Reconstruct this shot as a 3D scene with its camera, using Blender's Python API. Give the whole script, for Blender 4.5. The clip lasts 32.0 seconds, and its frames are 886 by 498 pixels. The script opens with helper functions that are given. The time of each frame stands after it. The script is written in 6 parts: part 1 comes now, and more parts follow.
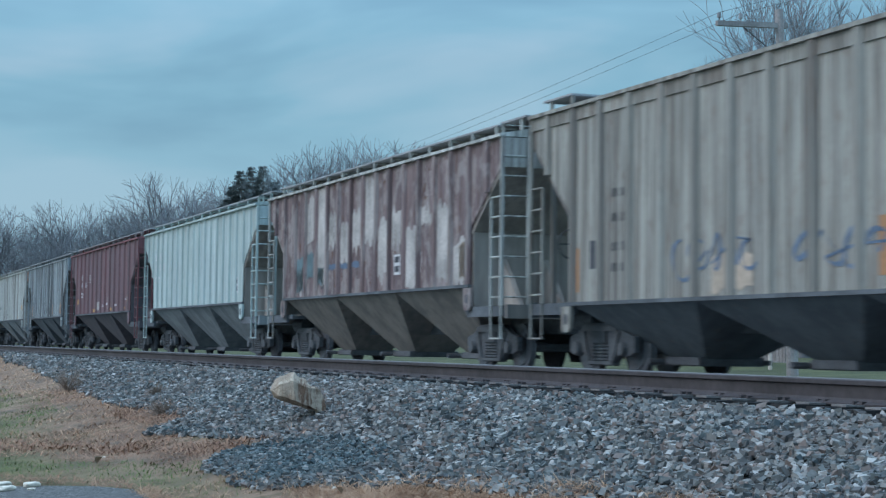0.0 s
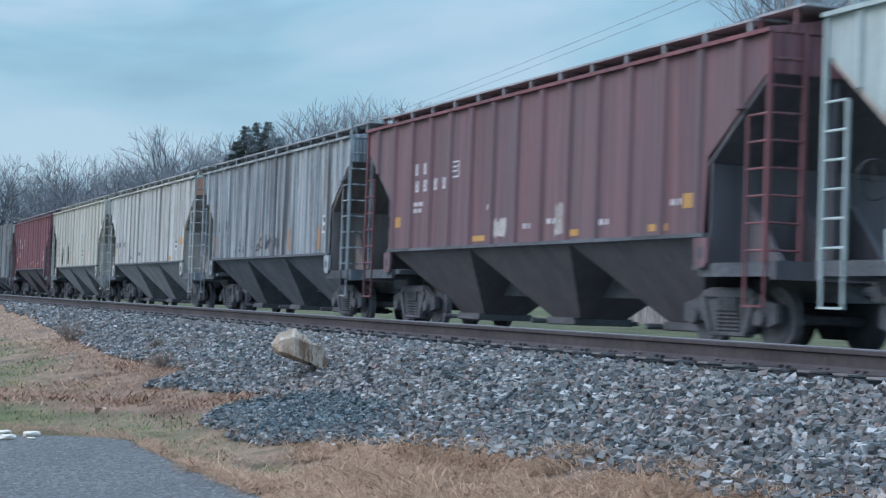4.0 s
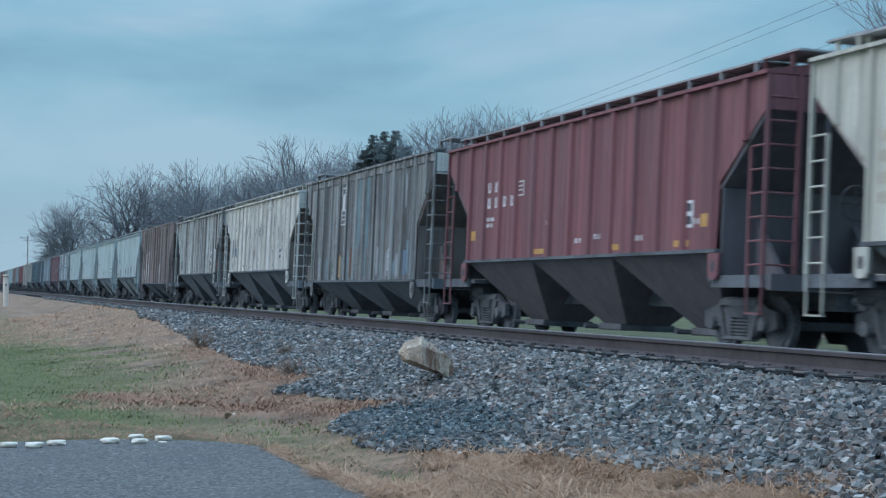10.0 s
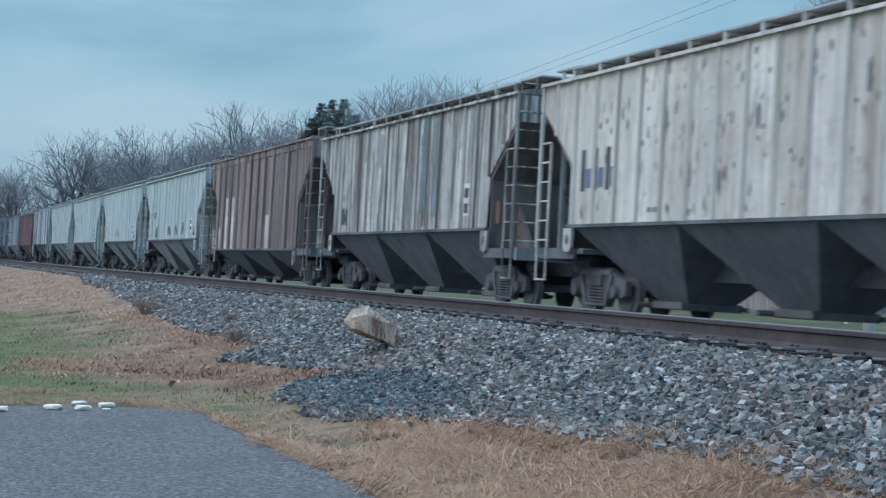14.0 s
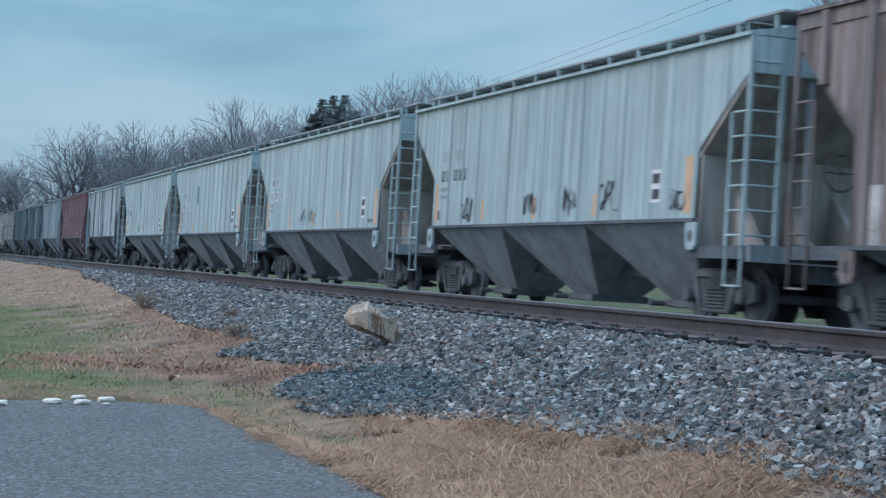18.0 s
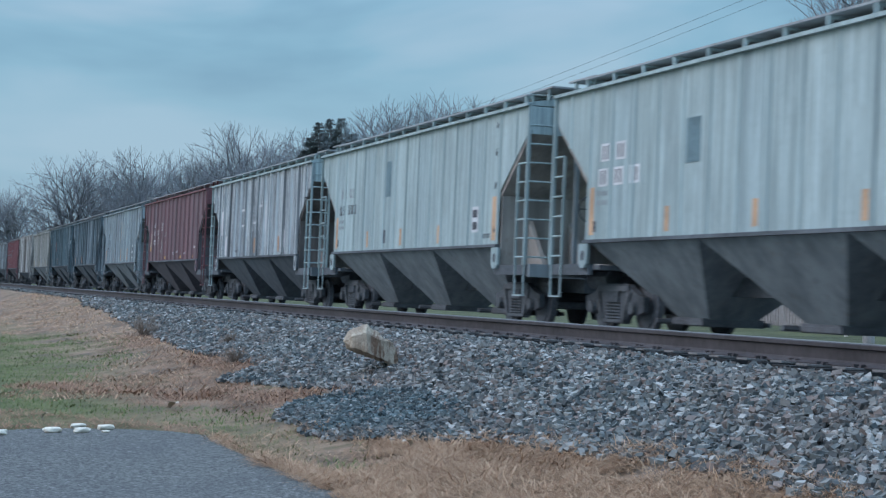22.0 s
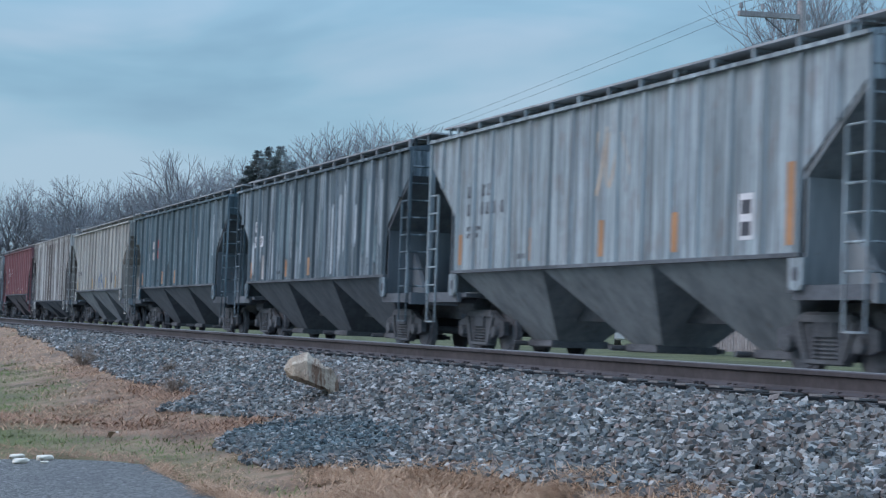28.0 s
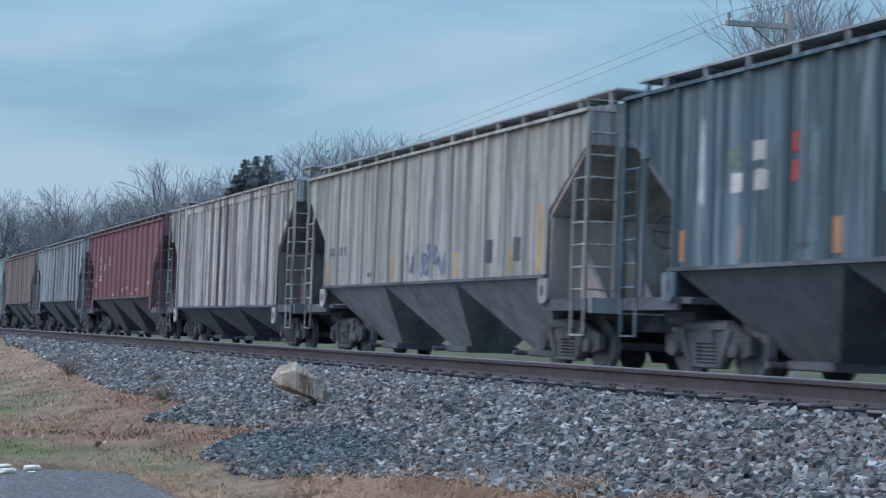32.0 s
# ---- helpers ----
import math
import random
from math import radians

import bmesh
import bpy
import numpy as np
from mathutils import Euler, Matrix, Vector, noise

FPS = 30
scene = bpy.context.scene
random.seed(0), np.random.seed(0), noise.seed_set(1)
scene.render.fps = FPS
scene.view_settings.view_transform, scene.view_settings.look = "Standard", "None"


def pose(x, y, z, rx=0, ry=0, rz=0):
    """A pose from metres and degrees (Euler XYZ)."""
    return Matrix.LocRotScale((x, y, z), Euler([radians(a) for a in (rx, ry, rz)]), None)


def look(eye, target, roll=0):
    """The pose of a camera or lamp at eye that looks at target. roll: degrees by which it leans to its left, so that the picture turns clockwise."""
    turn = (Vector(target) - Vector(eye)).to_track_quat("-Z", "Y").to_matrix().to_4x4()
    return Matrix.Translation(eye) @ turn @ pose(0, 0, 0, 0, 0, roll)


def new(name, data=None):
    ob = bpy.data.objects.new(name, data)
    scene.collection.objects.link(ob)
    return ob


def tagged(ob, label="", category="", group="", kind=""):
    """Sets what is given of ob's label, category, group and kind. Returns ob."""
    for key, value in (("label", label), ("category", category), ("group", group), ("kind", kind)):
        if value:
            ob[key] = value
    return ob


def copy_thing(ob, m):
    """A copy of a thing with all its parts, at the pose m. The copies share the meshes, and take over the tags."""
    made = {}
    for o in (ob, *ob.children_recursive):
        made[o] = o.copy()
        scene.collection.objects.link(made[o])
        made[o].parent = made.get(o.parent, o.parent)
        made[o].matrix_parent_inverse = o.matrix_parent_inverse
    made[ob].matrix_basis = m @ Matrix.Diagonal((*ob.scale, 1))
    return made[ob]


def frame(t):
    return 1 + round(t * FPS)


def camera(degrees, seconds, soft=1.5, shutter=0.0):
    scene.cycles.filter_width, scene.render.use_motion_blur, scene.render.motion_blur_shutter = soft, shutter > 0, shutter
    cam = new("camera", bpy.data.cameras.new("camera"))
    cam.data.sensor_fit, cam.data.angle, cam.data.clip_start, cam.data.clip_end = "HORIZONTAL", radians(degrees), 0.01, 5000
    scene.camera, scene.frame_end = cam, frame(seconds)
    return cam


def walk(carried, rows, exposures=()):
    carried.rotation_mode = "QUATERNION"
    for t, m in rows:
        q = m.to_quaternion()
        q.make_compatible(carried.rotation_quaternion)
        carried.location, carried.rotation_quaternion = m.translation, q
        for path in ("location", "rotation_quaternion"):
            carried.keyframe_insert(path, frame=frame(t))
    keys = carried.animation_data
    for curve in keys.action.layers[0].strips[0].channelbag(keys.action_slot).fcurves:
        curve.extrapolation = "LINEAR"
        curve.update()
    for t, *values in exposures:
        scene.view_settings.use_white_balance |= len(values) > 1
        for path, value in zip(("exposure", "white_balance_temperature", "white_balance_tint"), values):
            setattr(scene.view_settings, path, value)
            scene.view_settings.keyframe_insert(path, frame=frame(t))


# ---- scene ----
# ---------------------------------------------------------------- helpers of this scene
CURVE = 0.0001145         # bend of the line, metres sideways per metre squared
EYE_Z = 1.50            # camera above the drive
RAIL_Y, RAIL_Z = 7.485, EYE_Z - 0.545   # near rail of the empty track
TRAIN_Y, TRAIN_Z = 14.21, EYE_Z - 1.11      # centre line and rail top of the train
SPEED = 11.191
CANT = 2.5


def bend(x):
    """How far the line has swung sideways at x: a gentle curve, straight beyond 95 m."""
    a = min(abs(x), 95.0)
    return CURVE * a * a + 2 * CURVE * 95.0 * (abs(x) - a)


def heading(x):
    return math.degrees(math.atan(2 * CURVE * max(-95.0, min(95.0, x))))


def smooth(a, b, v):
    u = min(1.0, max(0.0, (v - a) / (b - a)))
    return u * u * (3 - 2 * u)


def view(x, y, z, yaw, pitch, roll):
    return pose(x, y, z, 90 + pitch, 0, yaw) @ pose(0, 0, 0, 0, 0, roll)


# ---------------------------------------------------------------- camera
cam = camera(29.212, 32.0, soft=1.3, shutter=0.42)
EYE = [
    (0, 0.010, 0.006, 0.002, 68.304, 2.312, -1.666),
    (0.5, 0.039, -0.010, -0.005, 68.357, 2.367, -1.547),
    (1, 0.017, -0.006, -0.002, 68.488, 2.363, -1.561),
    (1.5, 0.020, -0.003, -0.007, 68.486, 2.399, -1.553),
    (2, 0.017, 0.002, -0.004, 68.353, 2.342, -1.520),
    (2.5, 0.022, -0.003, -0.003, 68.794, 2.282, -1.420),
    (4.5, -0.025, 0.009, -0.001, 68.536, 0.588, 0.039),
    (5, -0.013, 0.007, 0.001, 69.222, 0.280, 0.160),
    (5.5, -0.008, 0.009, 0.004, 70.458, 0.078, 0.114),
    (6, -0.018, 0.015, 0.003, 71.838, 0.126, 0.034),
    (6.5, -0.008, 0.009, 0.003, 72.168, 0.159, 0.118),
    (7, -0.004, 0.009, 0.003, 72.695, 0.340, 0.172),
    (7.5, -0.015, 0.002, 0.002, 73.048, 0.635, 0.195),
    (8, -0.003, 0.001, 0.001, 72.964, 0.851, 0.158),
    (8.5, -0.012, 0.002, 0.000, 72.894, 0.936, 0.202),
    (9, -0.019, 0.006, 0.003, 72.726, 0.952, 0.104),
    (9.5, 0.008, -0.009, 0.004, 72.737, 1.114, 0.155),
    (10, -0.000, -0.006, 0.001, 72.694, 1.271, 0.104),
    (10.5, -0.007, -0.003, 0.003, 72.411, 1.321, 0.007),
    (11, -0.001, 0.007, 0.005, 71.645, 1.219, 0.002),
    (11.5, -0.016, 0.010, 0.004, 71.824, 0.988, 0.011),
    (12, -0.013, 0.005, 0.001, 71.504, 0.778, 0.052),
    (12.5, -0.025, 0.008, 0.001, 71.043, 0.558, 0.138),
    (13, -0.026, 0.008, 0.005, 70.763, 0.339, 0.339),
    (13.5, -0.004, 0.004, 0.005, 70.939, 0.261, 0.602),
    (14, -0.010, -0.002, 0.001, 70.900, 0.263, 0.739),
    (14.5, -0.014, 0.000, -0.002, 70.723, 0.269, 0.816),
    (15, -0.004, 0.001, -0.002, 70.793, 0.174, 0.850),
    (15.5, -0.004, -0.003, 0.000, 70.750, 0.117, 0.907),
    (17.5, -0.010, 0.002, 0.002, 70.957, 0.074, 1.059),
    (18, -0.014, -0.000, -0.002, 70.907, 0.145, 1.042),
    (18.5, -0.001, -0.002, 0.000, 71.053, 0.254, 1.065),
    (19, -0.006, 0.002, 0.002, 71.115, 0.338, 1.010),
    (19.5, -0.001, 0.002, 0.006, 71.137, 0.383, 0.819),
    (20, -0.017, 0.005, 0.002, 71.080, 0.553, 0.710),
    (20.5, -0.009, 0.005, -0.002, 71.045, 0.723, 0.520),
    (21, 0.004, 0.003, 0.002, 70.857, 0.829, 0.205),
    (21.5, -0.011, 0.004, -0.001, 70.856, 0.864, 0.039),
    (22, -0.024, 0.013, -0.001, 70.865, 0.863, 0.023),
    (22.5, 0.019, -0.001, -0.001, 70.607, 0.923, 0.023),
    (23, 0.016, -0.006, -0.003, 70.370, 0.995, 0.080),
    (23.5, -0.007, -0.001, -0.002, 70.125, 1.008, 0.105),
    (24, 0.005, -0.001, 0.000, 69.874, 1.009, 0.062),
    (24.5, -0.002, -0.002, -0.004, 69.559, 1.059, 0.084),
    (26.5, 0.009, -0.012, -0.006, 68.937, 1.390, -0.129),
    (27, 0.002, -0.007, -0.004, 68.876, 1.539, -0.214),
    (27.5, 0.009, -0.006, -0.003, 68.916, 1.686, -0.283),
    (28, 0.029, -0.010, 0.000, 68.840, 1.780, -0.292),
    (28.5, 0.030, -0.008, -0.002, 68.788, 1.791, -0.332),
    (29, 0.030, -0.010, -0.002, 68.790, 1.878, -0.316),
    (29.5, 0.004, -0.001, -0.003, 68.633, 1.949, -0.288),
    (30, 0.011, -0.002, -0.001, 68.608, 2.008, -0.287),
    (30.5, 0.006, -0.004, -0.003, 68.443, 2.034, -0.284),
    (31, 0.020, -0.008, -0.002, 68.562, 2.067, -0.254),
    (31.5, 0.018, -0.010, -0.003, 68.479, 2.091, -0.260),
    (32, 0.008, -0.007, -0.000, 68.432, 2.089, -0.316),
]
walk(cam, [(t, view(x, y, z + EYE_Z, yaw, pitch, roll)) for t, x, y, z, yaw, pitch, roll in EYE],
     exposures=[(0, 0.0, 6180, 20), (2.5, 0.06, 6180, 22), (4.5, 0.33, 6560, 29), (5.3, 0.31, 6560, 29), (6.2, 0.14, 6500, 26), (7.5, 0.05, 6300, 23), (9, 0.0, 6200, 22), (11, 0.08, 6270, 23),
                (13, 0.12, 6440, 25), (15, 0.15, 6400, 25), (19, 0.06, 6330, 25), (22, 0.03, 6320, 25), (24.5, 0.06, 6380, 26), (27, 0.08, 6430, 29), (32, 0.1, 6450, 30)])

# ---------------------------------------------------------------- sky and sun
world = bpy.data.worlds.new("overcast_sky")
scene.world = world
world.use_nodes = True
wn, wl = world.node_tree.nodes, world.node_tree.links
wn.clear()
w_out = wn.new("ShaderNodeOutputWorld")
w_bg = wn.new("ShaderNodeBackground")
w_sky = wn.new("ShaderNodeTexSky")
w_sky.sky_type = "NISHITA"
w_sky.sun_disc = False
w_sky.sun_elevation, w_sky.sun_rotation = radians(14), radians(200)
w_co = wn.new("ShaderNodeTexCoord")
w_map = wn.new("ShaderNodeMapping")
w_map.inputs["Scale"].default_value = (1.0, 1.0, 3.6)
w_map.inputs["Rotation"].default_value = (radians(4), radians(9), 0.3)
w_n1 = wn.new("ShaderNodeTexNoise")
w_n1.inputs["Scale"].default_value, w_n1.inputs["Detail"].default_value = 4.6, 4
w_n1.inputs["Roughness"].default_value, w_n1.inputs["Distortion"].default_value = 0.5, 0.3
w_ramp = wn.new("ShaderNodeValToRGB")
w_ramp.color_ramp.elements[0].position, w_ramp.color_ramp.elements[0].color = 0.36, (0.215, 0.42, 0.565, 1)
w_ramp.color_ramp.elements[1].position, w_ramp.color_ramp.elements[1].color = 0.65, (0.385, 0.58, 0.715, 1)
w_mid = w_ramp.color_ramp.elements.new(0.5)
w_mid.color = (0.275, 0.51, 0.655, 1)
w_sep = wn.new("ShaderNodeSeparateXYZ")
w_low = wn.new("ShaderNodeMapRange")
w_low.inputs[1].default_value, w_low.inputs[2].default_value = 0.0, 0.13
w_low.inputs[3].default_value, w_low.inputs[4].default_value = 0.75, 0.0
w_pale = wn.new("ShaderNodeMixRGB")
w_pale.inputs[2].default_value = (0.43, 0.575, 0.71, 1)
w_gain = wn.new("ShaderNodeMixRGB")
w_gain.blend_type = "ADD"
w_gain.inputs[0].default_value = 0.02
wl.new(w_co.outputs["Generated"], w_map.inputs[0])
wl.new(w_map.outputs[0], w_n1.inputs[0])
wl.new(w_n1.outputs[0], w_ramp.inputs[0])
wl.new(w_co.outputs["Generated"], w_sep.inputs[0])
wl.new(w_sep.outputs[2], w_low.inputs[0])
wl.new(w_low.outputs[0], w_pale.inputs[0])
wl.new(w_ramp.outputs[0], w_pale.inputs[1])
wl.new(w_pale.outputs[0], w_gain.inputs[1])
wl.new(w_sky.outputs[0], w_gain.inputs[2])
w_hue = wn.new("ShaderNodeMapRange")
w_hue.inputs[1].default_value, w_hue.inputs[2].default_value = 0.1, 0.5
w_teal = wn.new("ShaderNodeMixRGB")
w_teal.inputs[1].default_value, w_teal.inputs[2].default_value = (0.90, 1.03, 0.97, 1), (1.03, 0.99, 1.01, 1)
w_tint = wn.new("ShaderNodeMixRGB")
w_tint.blend_type = "MULTIPLY"
w_tint.inputs[0].default_value = 1.0
wl.new(w_sep.outputs[2], w_hue.inputs[0])
wl.new(w_hue.outputs[0], w_teal.inputs[0])
wl.new(w_gain.outputs[0], w_tint.inputs[1])
wl.new(w_teal.outputs[0], w_tint.inputs[2])
wl.new(w_tint.outputs[0], w_bg.inputs[0])
w_up = wn.new("ShaderNodeMapRange")
w_up.inputs[1].default_value, w_up.inputs[2].default_value = 0.15, 0.9
w_up.inputs[3].default_value, w_up.inputs[4].default_value = 0.80, 3.0
wl.new(w_sep.outputs[2], w_up.inputs[0])
wl.new(w_up.outputs[0], w_bg.inputs[1])
wl.new(w_bg.outputs[0], w_out.inputs[0])

sun = new("sun", bpy.data.lights.new("sun", "SUN"))
sun.data.energy, sun.data.angle, sun.data.color = 1.1, radians(40), (1.0, 0.88, 0.76)
sun.matrix_world = look((-12, -62, 58), (0, 0, 0))

# ---------------------------------------------------------------- materials


class Mat:
    """A node material with short calls."""

    def __init__(self, name, rough=0.8, metal=0.0):
        self.m = bpy.data.materials.new(name)
        self.m.use_nodes = True
        self.n, self.l = self.m.node_tree.nodes, self.m.node_tree.links
        self.b = self.n["Principled BSDF"]
        self.b.inputs["Roughness"].default_value = rough
        self.b.inputs["Metallic"].default_value = metal
        self.b.inputs["Specular IOR Level"].default_value = 0.3
        self.co = self.n.new("ShaderNodeTexCoord")
        self.geo = self.n.new("ShaderNodeNewGeometry")
        self.info = self.n.new("ShaderNodeObjectInfo")

    def coord(self, scale=(1, 1, 1), space="Object", shift=True):
        mp = self.n.new("ShaderNodeMapping")
        mp.inputs["Scale"].default_value = scale
        src = self.geo.outputs["Position"] if space == "World" else self.co.outputs[space]
        if shift and space != "World":
            add = self.n.new("ShaderNodeVectorMath")
            add.operation = "ADD"
            mul = self.n.new("ShaderNodeMath")
            mul.operation = "MULTIPLY"
            mul.inputs[1].default_value = 37.0
            self.l.new(self.info.outputs["Random"], mul.inputs[0])
            self.l.new(src, add.inputs[0])
            self.l.new(mul.outputs[0], add.inputs[1])
            src = add.outputs[0]
        self.l.new(src, mp.inputs[0])
        return mp.outputs[0]

    def noise(self, vec, scale, detail=4, rough=0.55):
        t = self.n.new("ShaderNodeTexNoise")
        t.inputs["Scale"].default_value, t.inputs["Detail"].default_value = scale, detail
        t.inputs["Roughness"].default_value = rough
        self.l.new(vec, t.inputs["Vector"])
        return t.outputs[0]

    def span(self, fac, a, b, lo=0.0, hi=1.0):
        r = self.n.new("ShaderNodeMapRange")
        for i, v in enumerate((a, b, lo, hi)):
            r.inputs[1 + i].default_value = v
        self.l.new(fac, r.inputs[0])
        return r.outputs[0]

    def math(self, op, a, b):
        k = self.n.new("ShaderNodeMath")
        k.operation = op
        for i, v in enumerate((a, b)):
            if isinstance(v, (int, float)):
                k.inputs[i].default_value = v
            else:
                self.l.new(v, k.inputs[i])
        return k.outputs[0]

    def mix(self, fac, a, b, mode="MIX"):
        k = self.n.new("ShaderNodeMixRGB")
        k.blend_type = mode
        for i, v in enumerate((fac, a, b)):
            if isinstance(v, (int, float)):
                k.inputs[i].default_value = v
            elif isinstance(v, tuple):
                k.inputs[i].default_value = (*v, 1)
            else:
                self.l.new(v, k.inputs[i])
        return k.outputs[0]

    def color(self, c):
        if isinstance(c, tuple):
            self.b.inputs["Base Color"].default_value = (*c, 1)
        else:
            self.l.new(c, self.b.inputs["Base Color"])
        return self

    def bump(self, h, strength=0.3, dist=0.02):
        k = self.n.new("ShaderNodeBump")
        k.inputs["Strength"].default_value, k.inputs["Distance"].default_value = strength, dist
        self.l.new(h, k.inputs["Height"])
        self.l.new(k.outputs[0], self.b.inputs["Normal"])
        return self


def plain(name, c, rough=0.7, metal=0.0, vary=0.25, scale=6.0):
    """A surface of one colour with grain and stains at two scales."""
    k = Mat(name, rough, metal)
    big = k.noise(k.coord(), scale * 0.25, 3)
    fine = k.noise(k.coord(), scale * 4, 5)
    f = k.math("ADD", k.math("MULTIPLY", big, 0.6), k.math("MULTIPLY", fine, 0.4))
    lo = tuple(v * (1 - vary) for v in c)
    hi = tuple(min(1, v * (1 + vary)) for v in c)
    k.color(k.mix(k.span(f, 0.35, 0.65), lo, hi))
    k.bump(fine, 0.2, 0.004)
    return k.m


def weathered(name, c, stain, rust=(0.16, 0.075, 0.045), streak=0.5, patch=0.0, rusty=0.2, rough=0.62, pale=0.0, ribs=16):
    """Old car paint: panels that differ, vertical streaks of dirt, rust blooms, bleached patches."""
    c, stain = [(v[0] * 0.93, v[1], v[2] * 1.0) for v in (c, stain)]
    light = tuple(min(0.74, v * 1.3 + 0.03) for v in c)
    k = Mat(name, rough)
    # one tint for each panel between two ribs
    sep = k.n.new("ShaderNodeSeparateXYZ")
    k.l.new(k.co.outputs["Object"], sep.inputs[0])
    index = k.math("FLOOR", k.math("MULTIPLY", k.math("ADD", sep.outputs[0], 7.37), (ribs - 1) / 14.74), 0.0)
    white = k.n.new("ShaderNodeTexWhiteNoise")
    white.noise_dimensions = "1D"
    k.l.new(k.math("ADD", index, k.math("MULTIPLY", k.info.outputs["Random"], 91.0)), white.inputs["W"])
    tint = white.outputs["Value"]
    panel = k.noise(k.coord((0.95, 0.95, 0.03)), 1.0, 2, 0.8)
    ribbons = k.noise(k.coord((2.2, 2.2, 0.07)), 1.5, 3, 0.6)
    drips = k.noise(k.coord((4.6, 4.6, 0.22)), 1.6, 5, 0.7)
    fine = k.noise(k.coord((9.0, 9.0, 0.35)), 2.0, 4, 0.65)
    blot = k.noise(k.coord((1, 1, 0.7)), 0.9, 6, 0.62)
    grain = k.noise(k.coord(), 14.0, 5)
    base = k.mix(k.span(blot, 0.42, 0.58), c, tuple(v * 0.75 + 0.02 for v in c))
    base = k.mix(k.math("MULTIPLY", k.span(tint, 0.5, 0.0), min(0.9, streak * 1.0)), base, light)
    base = k.mix(k.math("MULTIPLY", k.span(tint, 0.6, 1.0), min(0.9, streak * 0.9)), base, stain)
    hue = k.n.new("ShaderNodeSeparateColor")
    k.l.new(white.outputs["Color"], hue.inputs[0])
    base = k.mix(k.math("MULTIPLY", k.span(hue.outputs[0], 0.72, 0.80), streak * 0.45), base, tuple(v * w for v, w in zip(stain, (1.42, 1.3, 1.22))))
    base = k.mix(k.math("MULTIPLY", k.span(hue.outputs[1], 0.78, 0.84), streak * 0.5), base, tuple(v * w for v, w in zip(stain, (0.95, 1.05, 1.2))))
    base = k.mix(k.math("MULTIPLY", k.span(panel, 0.50, 0.57), streak * 0.5), base, tuple((v + w) / 2 for v, w in zip(c, stain)))
    col = k.mix(k.math("MULTIPLY", k.span(ribbons, 0.53, 0.58), streak * 0.85), base, stain)
    col = k.mix(k.math("MULTIPLY", k.span(ribbons, 0.47, 0.42), streak * 0.6), col, light)
    col = k.mix(k.math("MULTIPLY", k.span(drips, 0.54, 0.60), streak * 0.8), col, tuple(v * 0.8 for v in stain))
    col = k.mix(k.math("MULTIPLY", k.span(drips, 0.46, 0.40), streak * 0.7), col, light)
    col = k.mix(k.math("MULTIPLY", k.span(fine, 0.51, 0.58), streak * 0.55), col, stain)
    runs = k.noise(k.coord((6.5, 6.5, 0.16)), 1.7, 3, 0.55)
    col = k.mix(k.math("MULTIPLY", k.span(runs, 0.555, 0.58), streak * 0.9), col, tuple(v * 0.72 for v in stain))
    col = k.mix(k.math("MULTIPLY", k.span(runs, 0.43, 0.41), streak * 0.75), col, light)
    if pale:
        rub = k.noise(k.coord((3.4, 3.4, 0.13)), 1.3, 5, 0.7)
        col = k.mix(k.math("MULTIPLY", k.span(rub, 0.545, 0.585), pale), col, tuple(0.27 * w + v * 0.7 for v, w in zip(c, (0.93, 1.05, 1.1))))
    if patch:
        pn = k.noise(k.coord((1.7, 1.7, 0.9)), 1.1, 5, 0.7)
        col = k.mix(k.math("MULTIPLY", k.span(pn, 0.5, 0.56), patch), col, (0.56, 0.53, 0.50))
    rn = k.noise(k.coord((1.6, 1.6, 0.8)), 2.3, 7, 0.7)
    col = k.mix(k.math("MULTIPLY", k.span(rn, 0.54, 0.61), rusty), col, rust)
    col = k.mix(k.math("MULTIPLY", k.span(grain, 0.45, 0.75), 0.2), col, tuple(v * 0.7 for v in stain))
    k.color(col)
    k.bump(k.math("ADD", grain, blot), 0.12, 0.01)
    return k.m


M_DARK = plain("grimy_black_steel", (0.105, 0.118, 0.128), 0.8, 0.0, 0.5, 3)
M_TRUCK = plain("rusty_brown_cast_steel", (0.085, 0.095, 0.103), 0.9, 0.0, 0.5, 5)
M_WHEEL = plain("dark_wheel_steel", (0.13, 0.14, 0.15), 0.75, 0.2, 0.4, 5)
M_WALK = plain("dull_galvanised_grating", (0.30, 0.31, 0.315), 0.8, 0.0, 0.3, 5)
M_RAIL = plain("rust_brown_rail_steel", (0.072, 0.062, 0.063), 0.7, 0.2, 0.35, 3)
M_RAILTOP = plain("dull_grey_rail_head", (0.15, 0.14, 0.138), 0.55, 0.4, 0.25, 4)
M_TIE = plain("creosoted_dark_timber", (0.026, 0.025, 0.025), 0.9, 0.0, 0.45, 4)
M_PLATE = plain("pale_rusted_tie_plate", (0.20, 0.188, 0.18), 0.75, 0.1, 0.4, 8)
M_BARK = plain("grey_brown_bark", (0.165, 0.172, 0.18), 0.95, 0.0, 0.35, 4)
M_TWIG = plain("bare_twigs", (0.225, 0.235, 0.245), 0.95, 0.0, 0.3, 1)
M_NEEDLE = plain("dark_fir_needles", (0.13, 0.155, 0.155), 0.9, 0.0, 0.5, 1)
M_WOOD = plain("weathered_grey_timber", (0.29, 0.27, 0.26), 0.9, 0.0, 0.35, 4)
M_WHITE = plain("chalky_white_paint", (0.64, 0.56, 0.48), 0.7, 0.0, 0.15, 4)
